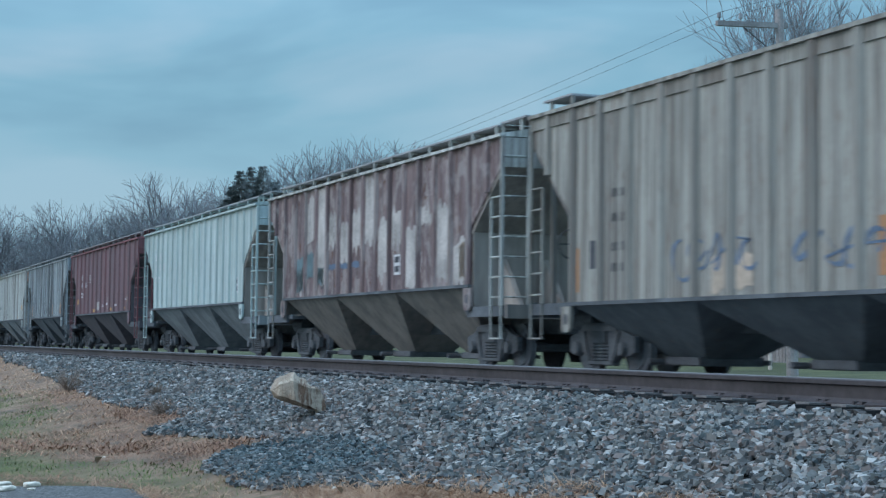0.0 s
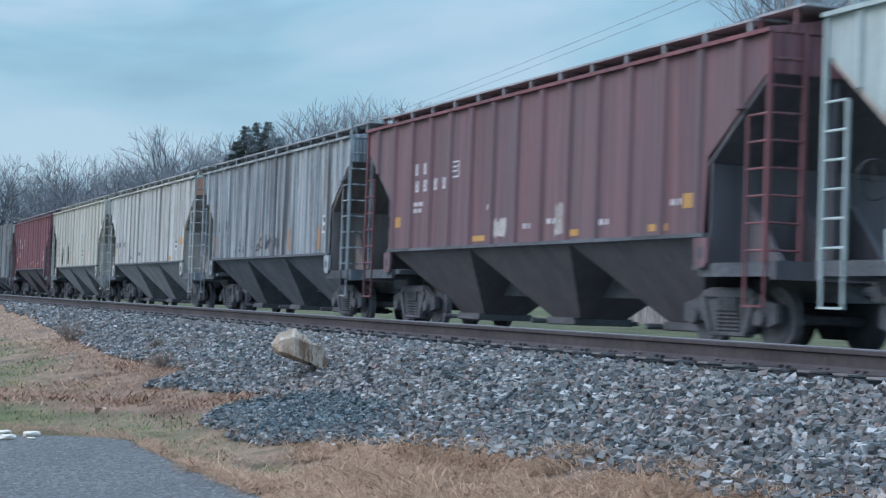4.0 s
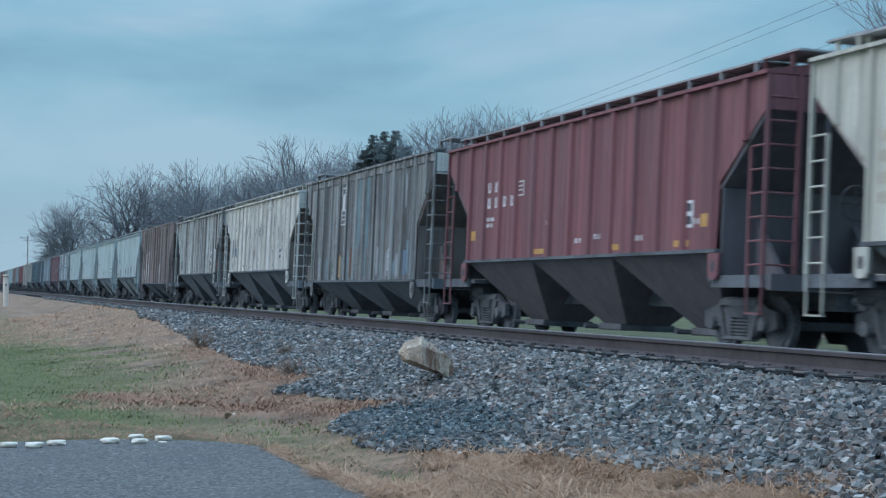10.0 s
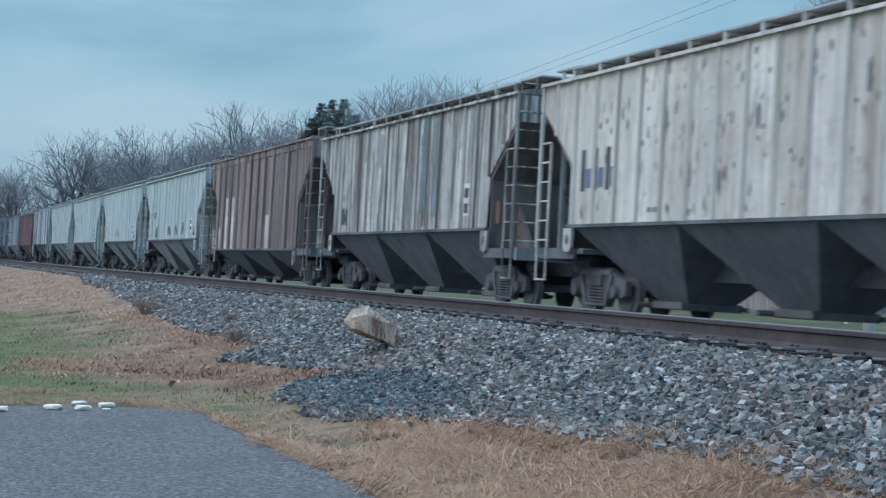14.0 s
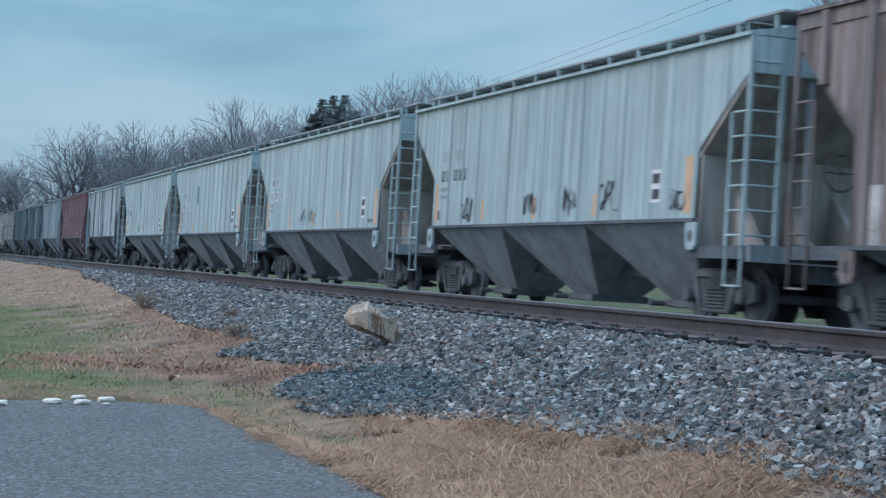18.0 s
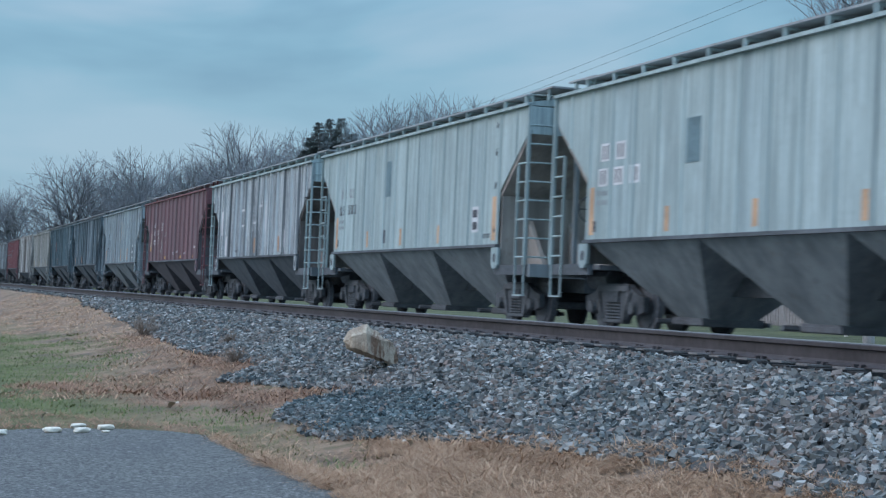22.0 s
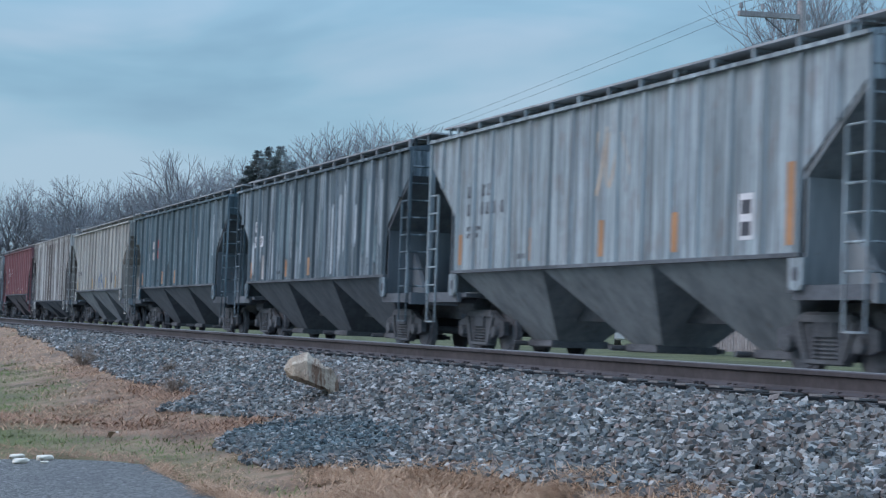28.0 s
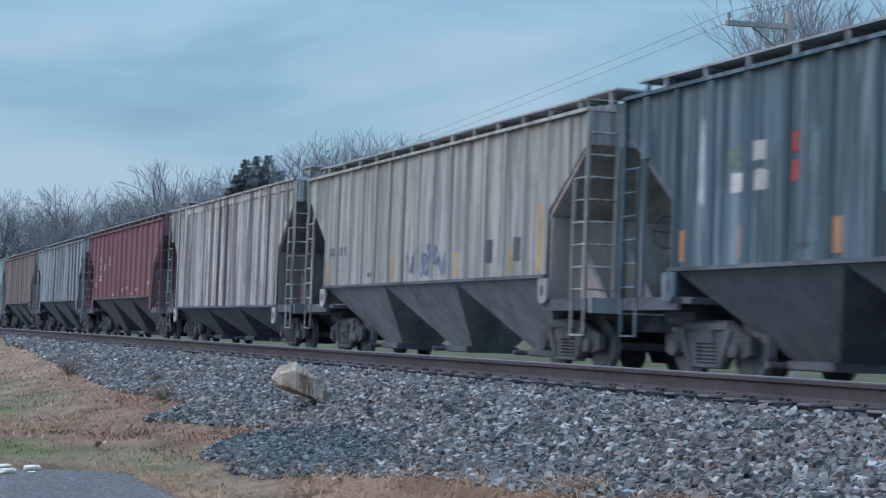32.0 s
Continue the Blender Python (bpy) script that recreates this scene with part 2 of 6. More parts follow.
M_CHALK = plain("whitewashed_stone", (0.66, 0.60, 0.50), 0.85, 0.0, 0.22, 14)
M_ORANGE = plain("faded_orange_reflector", (0.40, 0.205, 0.10), 0.5, 0.0, 0.25, 4)
M_YELLOW = plain("yellow_reflector", (0.50, 0.275, 0.085), 0.5, 0.0, 0.2, 4)
M_INK = plain("black_marking_paint", (0.07, 0.075, 0.085), 0.7, 0.0, 0.3, 4)
M_MARK = plain("white_marking_paint", (0.62, 0.62, 0.62), 0.7, 0.0, 0.2, 4)
M_BLUE = plain("blue_spray_paint", (0.12, 0.17, 0.24), 0.7, 0.0, 0.3, 3)
M_TAN = plain("tan_spray_paint", (0.46, 0.38, 0.30), 0.7, 0.0, 0.3, 3)
M_RIM = plain("worn_grey_brown_casting", (0.102, 0.112, 0.118), 0.85, 0.0, 0.4, 5)
M_OLDWHITE = plain("peeling_white_paint", (0.44, 0.415, 0.39), 0.75, 0.0, 0.45, 5)
M_YELLOWOLD = plain("old_yellow_paint", (0.40, 0.27, 0.13), 0.7, 0.0, 0.35, 5)
M_REDOLD = plain("old_red_paint", (0.33, 0.07, 0.06), 0.7, 0.0, 0.3, 5)
M_PEACH = plain("sun_bleached_orange_strip", (0.58, 0.36, 0.22), 0.6, 0.0, 0.25, 5)
M_RUST = plain("dark_rust", (0.15, 0.075, 0.05), 0.9, 0.0, 0.4, 5)
M_GREYPATCH = plain("grey_overpaint", (0.28, 0.30, 0.31), 0.7, 0.0, 0.15, 4)
M_WEED = plain("grey_brown_dead_weed", (0.25, 0.19, 0.15), 0.95, 0.0, 0.4, 9)
M_GREENPAINT = plain("faded_green_paint", (0.13, 0.185, 0.145), 0.7, 0.0, 0.3, 5)
M_TEALPAINT = plain("faded_teal_paint", (0.13, 0.20, 0.22), 0.7, 0.0, 0.35, 4)
M_RUBBED = plain("pale_blue_rubbed_paint", (0.36, 0.41, 0.43), 0.7, 0.0, 0.35, 5)
M_WIRE = plain("dark_overhead_wire", (0.05, 0.05, 0.055), 0.8, 0.0, 0.1, 1)

# ---------------------------------------------------------------- mesh helpers


def mesh_of(name, bm):
    me = bpy.data.meshes.new(name)
    bmesh.ops.recalc_face_normals(bm, faces=bm.faces)
    bm.to_mesh(me)
    bm.free()
    return me


def raw_mesh(name, verts, faces, smooth_shade=False):
    """A mesh from arrays: verts (n, 3) and faces (m, k) of one size."""
    verts, faces = np.asarray(verts, dtype=np.float32), np.asarray(faces, dtype=np.int32)
    me = bpy.data.meshes.new(name)
    k = faces.shape[1]
    me.vertices.add(len(verts))
    me.vertices.foreach_set("co", verts.ravel())
    me.loops.add(faces.size)
    me.loops.foreach_set("vertex_index", faces.ravel())
    me.polygons.add(len(faces))
    me.polygons.foreach_set("loop_start", np.arange(0, faces.size, k, dtype=np.int32))
    me.update(calc_edges=True)
    me.polygons.foreach_set("use_smooth", np.full(len(faces), smooth_shade))
    return me


def put(name, me, material, parent=None, label="", m=None):
    """Links a mesh as one object, with its own material, under a parent."""
    ob = new(name, me)
    if not me.materials:
        me.materials.append(material)
    if me.materials[0] != material:
        ob.material_slots[0].link = "OBJECT"
        ob.material_slots[0].material = material
    if parent is not None:
        ob.parent = parent
    if m is not None:
        ob.matrix_basis = m
    if label:
        ob["label"] = label
    return ob


def part(name, bm, material, parent, label="", m=None):
    return put(name, mesh_of(name, bm), material, parent, label, m)


def box(bm, x0, x1, y0, y1, z0, z1):
    v = [bm.verts.new(p) for p in ((x0, y0, z0), (x1, y0, z0), (x1, y1, z0), (x0, y1, z0), (x0, y0, z1), (x1, y0, z1), (x1, y1, z1), (x0, y1, z1))]
    for f in ((3, 2, 1, 0), (4, 5, 6, 7), (0, 1, 5, 4), (1, 2, 6, 5), (2, 3, 7, 6), (3, 0, 4, 7)):
        bm.faces.new([v[i] for i in f])
    return v


def prism(bm, poly, y0, y1, axis="y"):
    """A flat outline pushed from y0 to y1; the outline is in x, z (or y, z along x)."""
    put_at = (lambda p, d: (p[0], d, p[1])) if axis == "y" else (lambda p, d: (d, p[0], p[1]))
    a = [bm.verts.new(put_at(p, y0)) for p in poly]
    b = [bm.verts.new(put_at(p, y1)) for p in poly]
    n = len(poly)
    bm.faces.new(a)
    bm.faces.new(b[::-1])
    for i in range(n):
        bm.faces.new((a[i], b[i], b[(i + 1) % n], a[(i + 1) % n]))


def rod(bm, p, q, r, n=6, r2=None):
    p, q = Vector(p), Vector(q)
    d = (q - p).normalized()
    u = d.orthogonal().normalized()
    w = d.cross(u)
    r2 = r if r2 is None else r2
    a = [bm.verts.new(p + (u * math.cos(6.2832 * i / n) + w * math.sin(6.2832 * i / n)) * r) for i in range(n)]
    b = [bm.verts.new(q + (u * math.cos(6.2832 * i / n) + w * math.sin(6.2832 * i / n)) * r2) for i in range(n)]
    for i in range(n):
        bm.faces.new((a[i], a[(i + 1) % n], b[(i + 1) % n], b[i]))
    bm.faces.new(a[::-1])
    bm.faces.new(b)


def frustum(bm, low, high):
    """A block between two rectangles (x0, x1, y0, y1, z)."""
    a = [bm.verts.new((low[i], low[j], low[4])) for i, j in ((0, 2), (1, 2), (1, 3), (0, 3))]
    b = [bm.verts.new((high[i], high[j], high[4])) for i, j in ((0, 2), (1, 2), (1, 3), (0, 3))]
    bm.faces.new(a[::-1])
    bm.faces.new(b)
    for i in range(4):
        bm.faces.new((a[i], a[(i + 1) % 4], b[(i + 1) % 4], b[i]))


def thing(name, label, category, m=None, group="", kind=""):
    ob = new(name)
    ob.empty_display_size = 0.3
    if m is not None:
        ob.matrix_basis = m
    return tagged(ob, label, category, group, kind)

# ---------------------------------------------------------------- ground


def ground_z(x, y):
    """Height of the ground at x along the line and y across it."""
    v = y - bend(x)
    far = smooth(-20, -34, x)
    z = 0.20 * smooth(3.3, 5.2, v) + 0.475 * smooth(4.6 + 0.2 * far, 6.75, v)
    z -= 0.16 * smooth(7.0, 10.5, v) + 0.20 * smooth(9.5, 12.4, v) + 0.55 * smooth(16.0, 19.0, v)
    z += 0.10 * smooth(-17, -24, x) * smooth(1.5, 4.0, v) * (1 - smooth(4.6, 6.0, v))
    z -= 0.35 * smooth(24, 60, v)
    return z


def ground_material():
    k = Mat("grass_and_earth", 0.95)
    p = k.coord(space="World")
    sep = k.n.new("ShaderNodeSeparateXYZ")
    k.l.new(p, sep.inputs[0])
    far = k.math("ABSOLUTE", sep.outputs[0], 0.0)
    near = k.math("MINIMUM", far, 95.0)
    swing = k.math("ADD", k.math("MULTIPLY", k.math("MULTIPLY", near, near), CURVE), k.math("MULTIPLY", k.math("SUBTRACT", far, near), 190 * CURVE))
    v = k.math("SUBTRACT", sep.outputs[1], swing)
    wob = k.span(k.noise(p, 0.35, 5), 0.25, 0.75, -1.3, 1.3)
    blades = k.noise(p, 26.0, 6, 0.7)
    clump = k.noise(p, 2.2, 5, 0.6)
    green = k.mix(k.span(clump, 0.35, 0.65), (0.08, 0.09, 0.035), (0.15, 0.15, 0.06))
    dry = k.mix(k.span(clump, 0.35, 0.62), (0.18, 0.105, 0.068), (0.37, 0.245, 0.165))
    soil = k.noise(p, 1.1, 6, 0.7)
    dry = k.mix(k.math("MULTIPLY", k.span(soil, 0.50, 0.60), 0.75), dry, (0.095, 0.075, 0.055))
    dry = k.mix(k.math("MULTIPLY", k.span(soil, 0.46, 0.38), 0.6), dry, (0.13, 0.125, 0.06))
    vv = k.math("ADD", v, k.math("MULTIPLY", wob, 0.8))
    dryness = k.math("MULTIPLY", k.span(vv, 2.0, 3.9), k.span(vv, 19.5, 17.5))
    col = k.mix(dryness, green, dry)
    worn = k.mix(k.span(k.noise(p, 0.5, 6, 0.7), 0.35, 0.65), (0.06, 0.066, 0.032), (0.135, 0.142, 0.065))
    col = k.mix(k.span(v, 17.5, 19.5), col, worn)
    stone = k.mix(k.span(k.noise(p, 20.0, 3), 0.4, 0.6), (0.07, 0.075, 0.08), (0.25, 0.25, 0.25))
    edge = k.span(far, 24.0, 58.0, 4.9, 6.9)
    inner = k.math("MULTIPLY", k.span(k.math("SUBTRACT", v, edge), -0.2, 0.2), k.span(v, 17.6, 17.0))
    # shade between the ties, painted as a dark band along the cribs
    crib_shade = k.math("MULTIPLY", k.span(v, 6.95, 7.05), k.span(v, 9.5, 9.3))
    stone = k.mix(k.math("MULTIPLY", crib_shade, 0.97), stone, (0.025, 0.024, 0.024))
    col = k.mix(inner, col, stone)
    col = k.mix(k.math("MULTIPLY", k.span(blades, 0.35, 0.7), 0.4), col, k.mix(1.0, col, (0.35, 0.36, 0.34), "MULTIPLY"))
    k.color(col)
    k.bump(k.math("ADD", blades, clump), 0.5, 0.05)
    return k.m


def axis(stops):
    out = []
    for a, b, s in stops:
        n = max(1, int(round((b - a) / s)))
        out += [a + (b - a) * i / n for i in range(n)]
    return out + [stops[-1][1]]


gx = axis(((-2600, -400, 200), (-400, -150, 25), (-150, -60, 5), (-60, -32, 1), (-32, -6, 0.35), (-6, 20, 2), (20, 400, 40), (400, 2600, 300)))
gy = axis(((-2600, -100, 300), (-100, -10, 15), (-10, 2, 1), (2, 8, 0.18), (8, 20, 0.6), (20, 60, 4), (60, 400, 40), (400, 2600, 300)))
verts = []
for x in gx:
    for y in gy:
        inner = abs(x) < 150 and abs(y) < 60
        w = bend(max(-420.0, min(420.0, x)))
        yy = y + (w if abs(y) < 100 else 0.0)
        z = ground_z(max(-420.0, min(420.0, x)), yy)
        if inner:
            z += 0.035 * noise.noise(Vector((x * 0.9, yy * 0.9, 0.0))) * (1 - smooth(7, 9, y)) * smooth(2.2, 3.4, y)
        if -17.1 < x < 30 and yy < 3.2:
            z -= 0.05
        verts.append((x, yy, z))
ny = len(gy)
faces = [(i * ny + j, (i + 1) * ny + j, (i + 1) * ny + j + 1, i * ny + j + 1) for i in range(len(gx) - 1) for j in range(ny - 1)]
ground = put("ground", raw_mesh("ground", verts, faces, True), ground_material(), None)
tagged(ground, "winter grass verge, green lawn and ballast bank along the line", "ground", kind="structure")


def asphalt_material():
    k = Mat("worn_grey_asphalt", 0.9)
    p = k.coord(space="World")
    grit = k.noise(p, 38.0, 4, 0.75)
    chips = k.noise(p, 16.0, 4, 0.6)
    stain = k.noise(p, 0.7, 5, 0.6)
    col = k.mix(k.span(grit, 0.42, 0.60), (0.042, 0.042, 0.040), (0.172, 0.171, 0.16))
    col = k.mix(k.math("MULTIPLY", k.span(stain, 0.45, 0.7), 0.45), col, (0.07, 0.07, 0.072))
    col = k.mix(k.math("MULTIPLY", k.span(chips, 0.60, 0.66), 0.5), col, (0.30, 0.29, 0.28))
    k.color(col)
    k.bump(grit, 0.4, 0.012)
    return k.m


def drive():
    """The corner of a tarred drive, with a ragged rounded edge."""
    rng = random.Random(5)
    edge = [(30, 3.1)]
    x = 28.0
    while x > -15.2:
        edge.append((x, 3.10 + rng.uniform(-0.05, 0.05)))
        x -= 0.45
    for i in range(9):
        a = radians(90 + 90 * i / 8)
        edge.append((-15.3 + 1.5 * math.cos(a) + rng.uniform(-0.03, 0.03), 1.65 + 1.45 * math.sin(a) + rng.uniform(-0.03, 0.03)))
    y = 1.3
    while y > -14:
        edge.append((-16.8 + rng.uniform(-0.05, 0.05), y))
        y -= 0.45
    edge += [(-16.8, -14), (30, -14)]
    bm = bmesh.new()
    top = [bm.verts.new((px, py, 0.012)) for px, py in edge]
    low = [bm.verts.new((px, py, -0.12)) for px, py in edge]
    bm.faces.new(top)
    for i in range(len(edge)):
        j = (i + 1) % len(edge)
        bm.faces.new((top[i], low[i], low[j], top[j]))
    ob = part("drive", bm, asphalt_material(), None)
    return tagged(ob, "worn grey asphalt drive with a ragged edge beside the verge", "driveway", kind="structure")


drive()

# ---------------------------------------------------------------- tracks


def rail_profile():
    """Half outlines of a flat-bottomed rail: y across, z from its foot."""
    return [(-0.075, 0), (0.075, 0), (0.075, 0.012), (0.02, 0.03), (0.009, 0.045), (0.009, 0.135), (0.036, 0.148), (0.036, 0.178),
            (0.028, 0.186), (-0.028, 0.186), (-0.036, 0.178), (-0.036, 0.148), (-0.009, 0.135), (-0.009, 0.045), (-0.02, 0.03), (-0.075, 0.012)]


def rail_run(name, parent, y, z, x0, x1, label=""):
    prof = rail_profile()
    xs = axis(((x0, -150, 6), (-150, -5, 1.5), (-5, x1, 6)))
    n = len(prof)
    vs = [(x, y + bend(x) + a, z - 0.186 + b) for x in xs for a, b in prof]
    fs = [(i * n + j, i * n + (j + 1) % n, (i + 1) * n + (j + 1) % n, (i + 1) * n + j) for i in range(len(xs) - 1) for j in range(n)]
    ob = put(name, raw_mesh(name, vs, fs), M_RAIL, parent, label)
    ob.data.materials.append(M_RAILTOP)
    pi = np.zeros(len(fs), dtype=np.int32)
    for q in range(len(fs)):
        if fs[q][0] % n in (8,):
            pi[q] = 1
    ob.data.polygons.foreach_set("material_index", pi)
    return ob


def track(name, label, y, z, gauge_drop, ties):
    root = tagged(new(name), label, "railway track", kind="structure")
    rail_run("rail", root, y, z, -420, 180)
    rail_run("rail", root, y + 1.507, z - gauge_drop, -420, 180)
    bm = bmesh.new()
    box(bm, -0.115, 0.115, -0.46, 1.98, -0.22, -0.004)
    tie_mesh = mesh_of("tie", bm)
    bm = bmesh.new()
    box(bm, -0.09, 0.09, -0.26, 0.20, 0.0, 0.016)
    plate_mesh = mesh_of("tie_plate", bm)
    bm = bmesh.new()
    for dx in (-0.05, 0.05):
        box(bm, dx - 0.012, dx + 0.012, -0.10, -0.072, 0.01, 0.03)
        box(bm, dx - 0.014, dx + 0.014, -0.10, -0.055, 0.03, 0.042)
    spike_mesh = mesh_of("spike", bm)
    rng = random.Random(3)
    lean = -math.degrees(math.atan2(gauge_drop, 1.507))
    for i in range(ties):
        x = -6.0 - 0.5 * i + rng.uniform(-0.02, 0.02)
        m = pose(x, y + bend(x) + rng.uniform(-0.04, 0.04), z - 0.203, lean, 0, rng.uniform(-0.8, 0.8))
        t = put("tie", tie_mesh, M_TIE, root, "", m)
        if i < 110 and name == "near_track":
            put("tie_plate", plate_mesh, M_PLATE, t)
            put("spike", spike_mesh, M_RAIL, t)
    return root


track("near_track", "empty railway track with rusty rails on dark timber ties", RAIL_Y, RAIL_Z, 0.105, 290)
track("train_track", "railway track on ballast carrying the freight train", TRAIN_Y - 0.753, TRAIN_Z + 0.033, 0.066, 150)

# ---------------------------------------------------------------- covered hopper cars
HALF, LOW = 8.12, 6.45       # half length at the eaves and along the sill
WIDE = 1.58


def side_outline(eave, sill):
    return [(-LOW, sill), (LOW, sill), (LOW + 0.08, 2.80), (HALF - 0.16, eave - 0.62), (HALF, eave - 0.54), (HALF, eave), (-HALF, eave), (-HALF, eave - 0.54), (-HALF + 0.16, eave - 0.62), (-LOW - 0.08, 2.80)]


def rib_xs(n):
    return [-(HALF - 0.75) + (2 * HALF - 1.5) * i / (n - 1) for i in range(n)]


def rib_low(x, eave, sill):
    a = abs(x)
    return sill if a < LOW else 2.80 + (a - LOW - 0.08) / (HALF - 0.24 - LOW) * (eave - 0.62 - 2.80)


def car_meshes(kind):
    """The shared meshes of one type of car, by part name."""
    proud, wide, eave, sill = {"post": (0.07, 0.105, 4.47, 1.68), "rib": (0.055, 0.062, 4.47, 1.68), "smooth": (0.03, 0.055, 4.50, 1.68), "deep": (0.075, 0.12, 4.62, 1.24)}[kind]
    got = {"eave": eave, "sill": sill}

    def keep(name, bm, key=""):
        got[key or name] = mesh_of(name, bm)

    bm = bmesh.new()
    prism(bm, side_outline(eave, sill), -WIDE, -WIDE + 0.02)
    keep("side_sheet", bm)
    bm = bmesh.new()
    prism(bm, side_outline(eave, sill), WIDE - 0.02, WIDE)
    keep("side_sheet", bm, "side_sheet_far")
    bm = bmesh.new()
    v = box(bm, -wide, wide, -WIDE - proud, -WIDE, 0.0, 1.0)
    for p in (v[0], v[4]):
        p.co.x += wide * 0.42
    for p in (v[1], v[5]):
        p.co.x -= wide * 0.42
    keep("rib", bm)
    bm = bmesh.new()
    box(bm, -HALF + 0.02, HALF - 0.02, -WIDE - 0.03, -WIDE, eave - 0.27, eave - 0.055)
    keep("top_chord", bm)
    bm = bmesh.new()
    rise = 0.10 if kind == "deep" else 0.18
    prism(bm, [(-WIDE - 0.09, eave - 0.05), (-WIDE - 0.09, eave + 0.01), (-0.7, eave + rise), (0.7, eave + rise), (WIDE + 0.09, eave + 0.01), (WIDE + 0.09, eave - 0.05), (0, eave - 0.02)], -HALF, HALF, "x")
    keep("roof", bm)
    bm = bmesh.new()
    box(bm, -1.12, 1.12, -0.42, 0.42, eave + rise - 0.02, eave + rise + 0.12)
    box(bm, -0.03, 0.03, -0.46, 0.46, eave + rise + 0.12, eave + rise + 0.15)
    keep("hatch_cover", bm)
    for s, key in ((-1, "side_sill"), (1, "side_sill_far")):
        bm = bmesh.new()
        y = s * WIDE
        box(bm, -LOW - 0.1, LOW + 0.1, *sorted((y + s * 0.07, y - s * 0.10)), sill - 0.06, sill)
        keep("side_sill", bm, key)
    bm = bmesh.new()
    frustum(bm, (-0.52, 0.52, -0.45, 0.45, 0.30), (-2.12, 2.12, -WIDE + 0.03, WIDE - 0.03, sill - 0.062))
    keep("hopper_bay", bm)
    bm = bmesh.new()
    box(bm, -0.55, 0.55, -0.60, 0.60, 0.20, 0.34)
    box(bm, -0.68, 0.68, -0.66, -0.60, 0.22, 0.30)
    box(bm, -0.68, 0.68, 0.60, 0.66, 0.22, 0.30)
    rod(bm, (-0.5, -0.66, 0.26), (-0.5, -0.95, 0.26), 0.05)
    keep("outlet_gate", bm)
    bm = bmesh.new()
    box(bm, -HALF - 0.05, HALF + 0.05, -0.30, 0.30, 0.72, 1.05)
    keep("centre_sill", bm)
    bm = bmesh.new()
    rod(bm, (-0.45, 0, 0), (0.45, 0, 0), 0.19, 12)
    box(bm, -0.30, -0.24, -0.05, 0.05, 0.15, 0.5)
    box(bm, 0.24, 0.30, -0.05, 0.05, 0.15, 0.5)
    keep("air_tank", bm)
    for s, key in ((1, "front"), (-1, "back")):
        low = eave - 0.62
        bm = bmesh.new()
        prism(bm, [(s * HALF, low), (s * HALF, eave - 0.06), (s * (HALF - 0.04), eave - 0.06), (s * (HALF - 0.04), low)], -WIDE + 0.025, WIDE - 0.025)
        keep("end_panel", bm, "end_panel_" + key)
        bm = bmesh.new()
        prism(bm, [(s * (HALF - 0.06), low), (s * (LOW + 0.10), 2.68), (s * (LOW + 0.02), 2.68), (s * (HALF - 0.15), low + 0.04)], -WIDE + 0.025, WIDE - 0.025)
        keep("slope_sheet", bm, "slope_sheet_" + key)
        bm = bmesh.new()
        prism(bm, [(s * (LOW + 0.16), 1.25), (s * (LOW + 0.16), 2.70), (s * (LOW + 0.12), 2.70), (s * (LOW + 0.12), 1.25)], -WIDE + 0.03, WIDE - 0.03)
        keep("bulkhead", bm, "bulkhead_" + key)
        bm = bmesh.new()
        prism(bm, [(s * (LOW + 0.17), 1.25), (s * (LOW + 1.05), 1.25), (s * (LOW + 0.17), 2.2)], -0.05, 0.05)
        keep("stiffener", bm, "stiffener_" + key)
        bm = bmesh.new()
        x0, x1 = sorted((s * (LOW - 0.4), s * (HALF + 0.12)))
        box(bm, x0, x1, -1.50, 1.50, 1.14, 1.22)
        keep("end_deck", bm, "end_deck_" + key)
        bm = bmesh.new()
        x0, x1 = sorted((s * (HALF + 0.02), s * (HALF + 0.14)))
        box(bm, x0, x1, -1.55, 1.55, 1.00, 1.26)
        keep("end_sill", bm, "end_sill_" + key)
        for w, side in ((-1, "near"), (1, "far")):
            bm = bmesh.new()
            x0, x1 = sorted((s * (LOW - 0.1), s * (HALF + 0.02)))
            box(bm, x0, x1, *sorted((w * 1.50, w * 1.58)), 1.04, 1.24)
            keep("deck_beam", bm, "deck_beam_" + key + side)
            bm = bmesh.new()
            y0, y1 = sorted((w * 0.47, w * 0.55))
            prism(bm, [(s * (HALF - 0.1), 1.22), (s * HALF, 1.22), (s * (HALF - 0.05), low), (s * (HALF - 0.15), low)], y0, y1)
            keep("end_post", bm, "end_post_" + key + side)
        bm = bmesh.new()
        rod(bm, (s * (HALF + 0.05), 0, 0.88), (s * (HALF + 0.40), 0, 0.88), 0.075, 8)
        box(bm, *sorted((s * (HALF + 0.36), s * (HALF + 0.60))), -0.13, 0.13, 0.74, 1.02)
        keep("coupler", bm, "coupler_" + key)
        bm = bmesh.new()
        pts = [Vector((s * (HALF + 0.30), 0.3, 0.80)), Vector((s * (HALF + 0.36), 0.3, 0.55)), Vector((s * (HALF + 0.48), 0.28, 0.42)), Vector((s * (HALF + 0.60), 0.26, 0.46))]
        for p, q in zip(pts, pts[1:]):
            rod(bm, p, q, 0.028, 6)
        keep("air_hose", bm, "air_hose_" + key)
        bm = bmesh.new()
        box(bm, *sorted((s * (HALF - 0.95), s * (HALF + 0.25))), -1.25, 1.25, eave + 0.31, eave + 0.345)
        keep("end_platform", bm, "end_platform_" + key)
    bm = bmesh.new()
    box(bm, -0.03, 0.03, -0.025, 0.025, -0.33, 0.0)
    keep("platform_leg", bm)
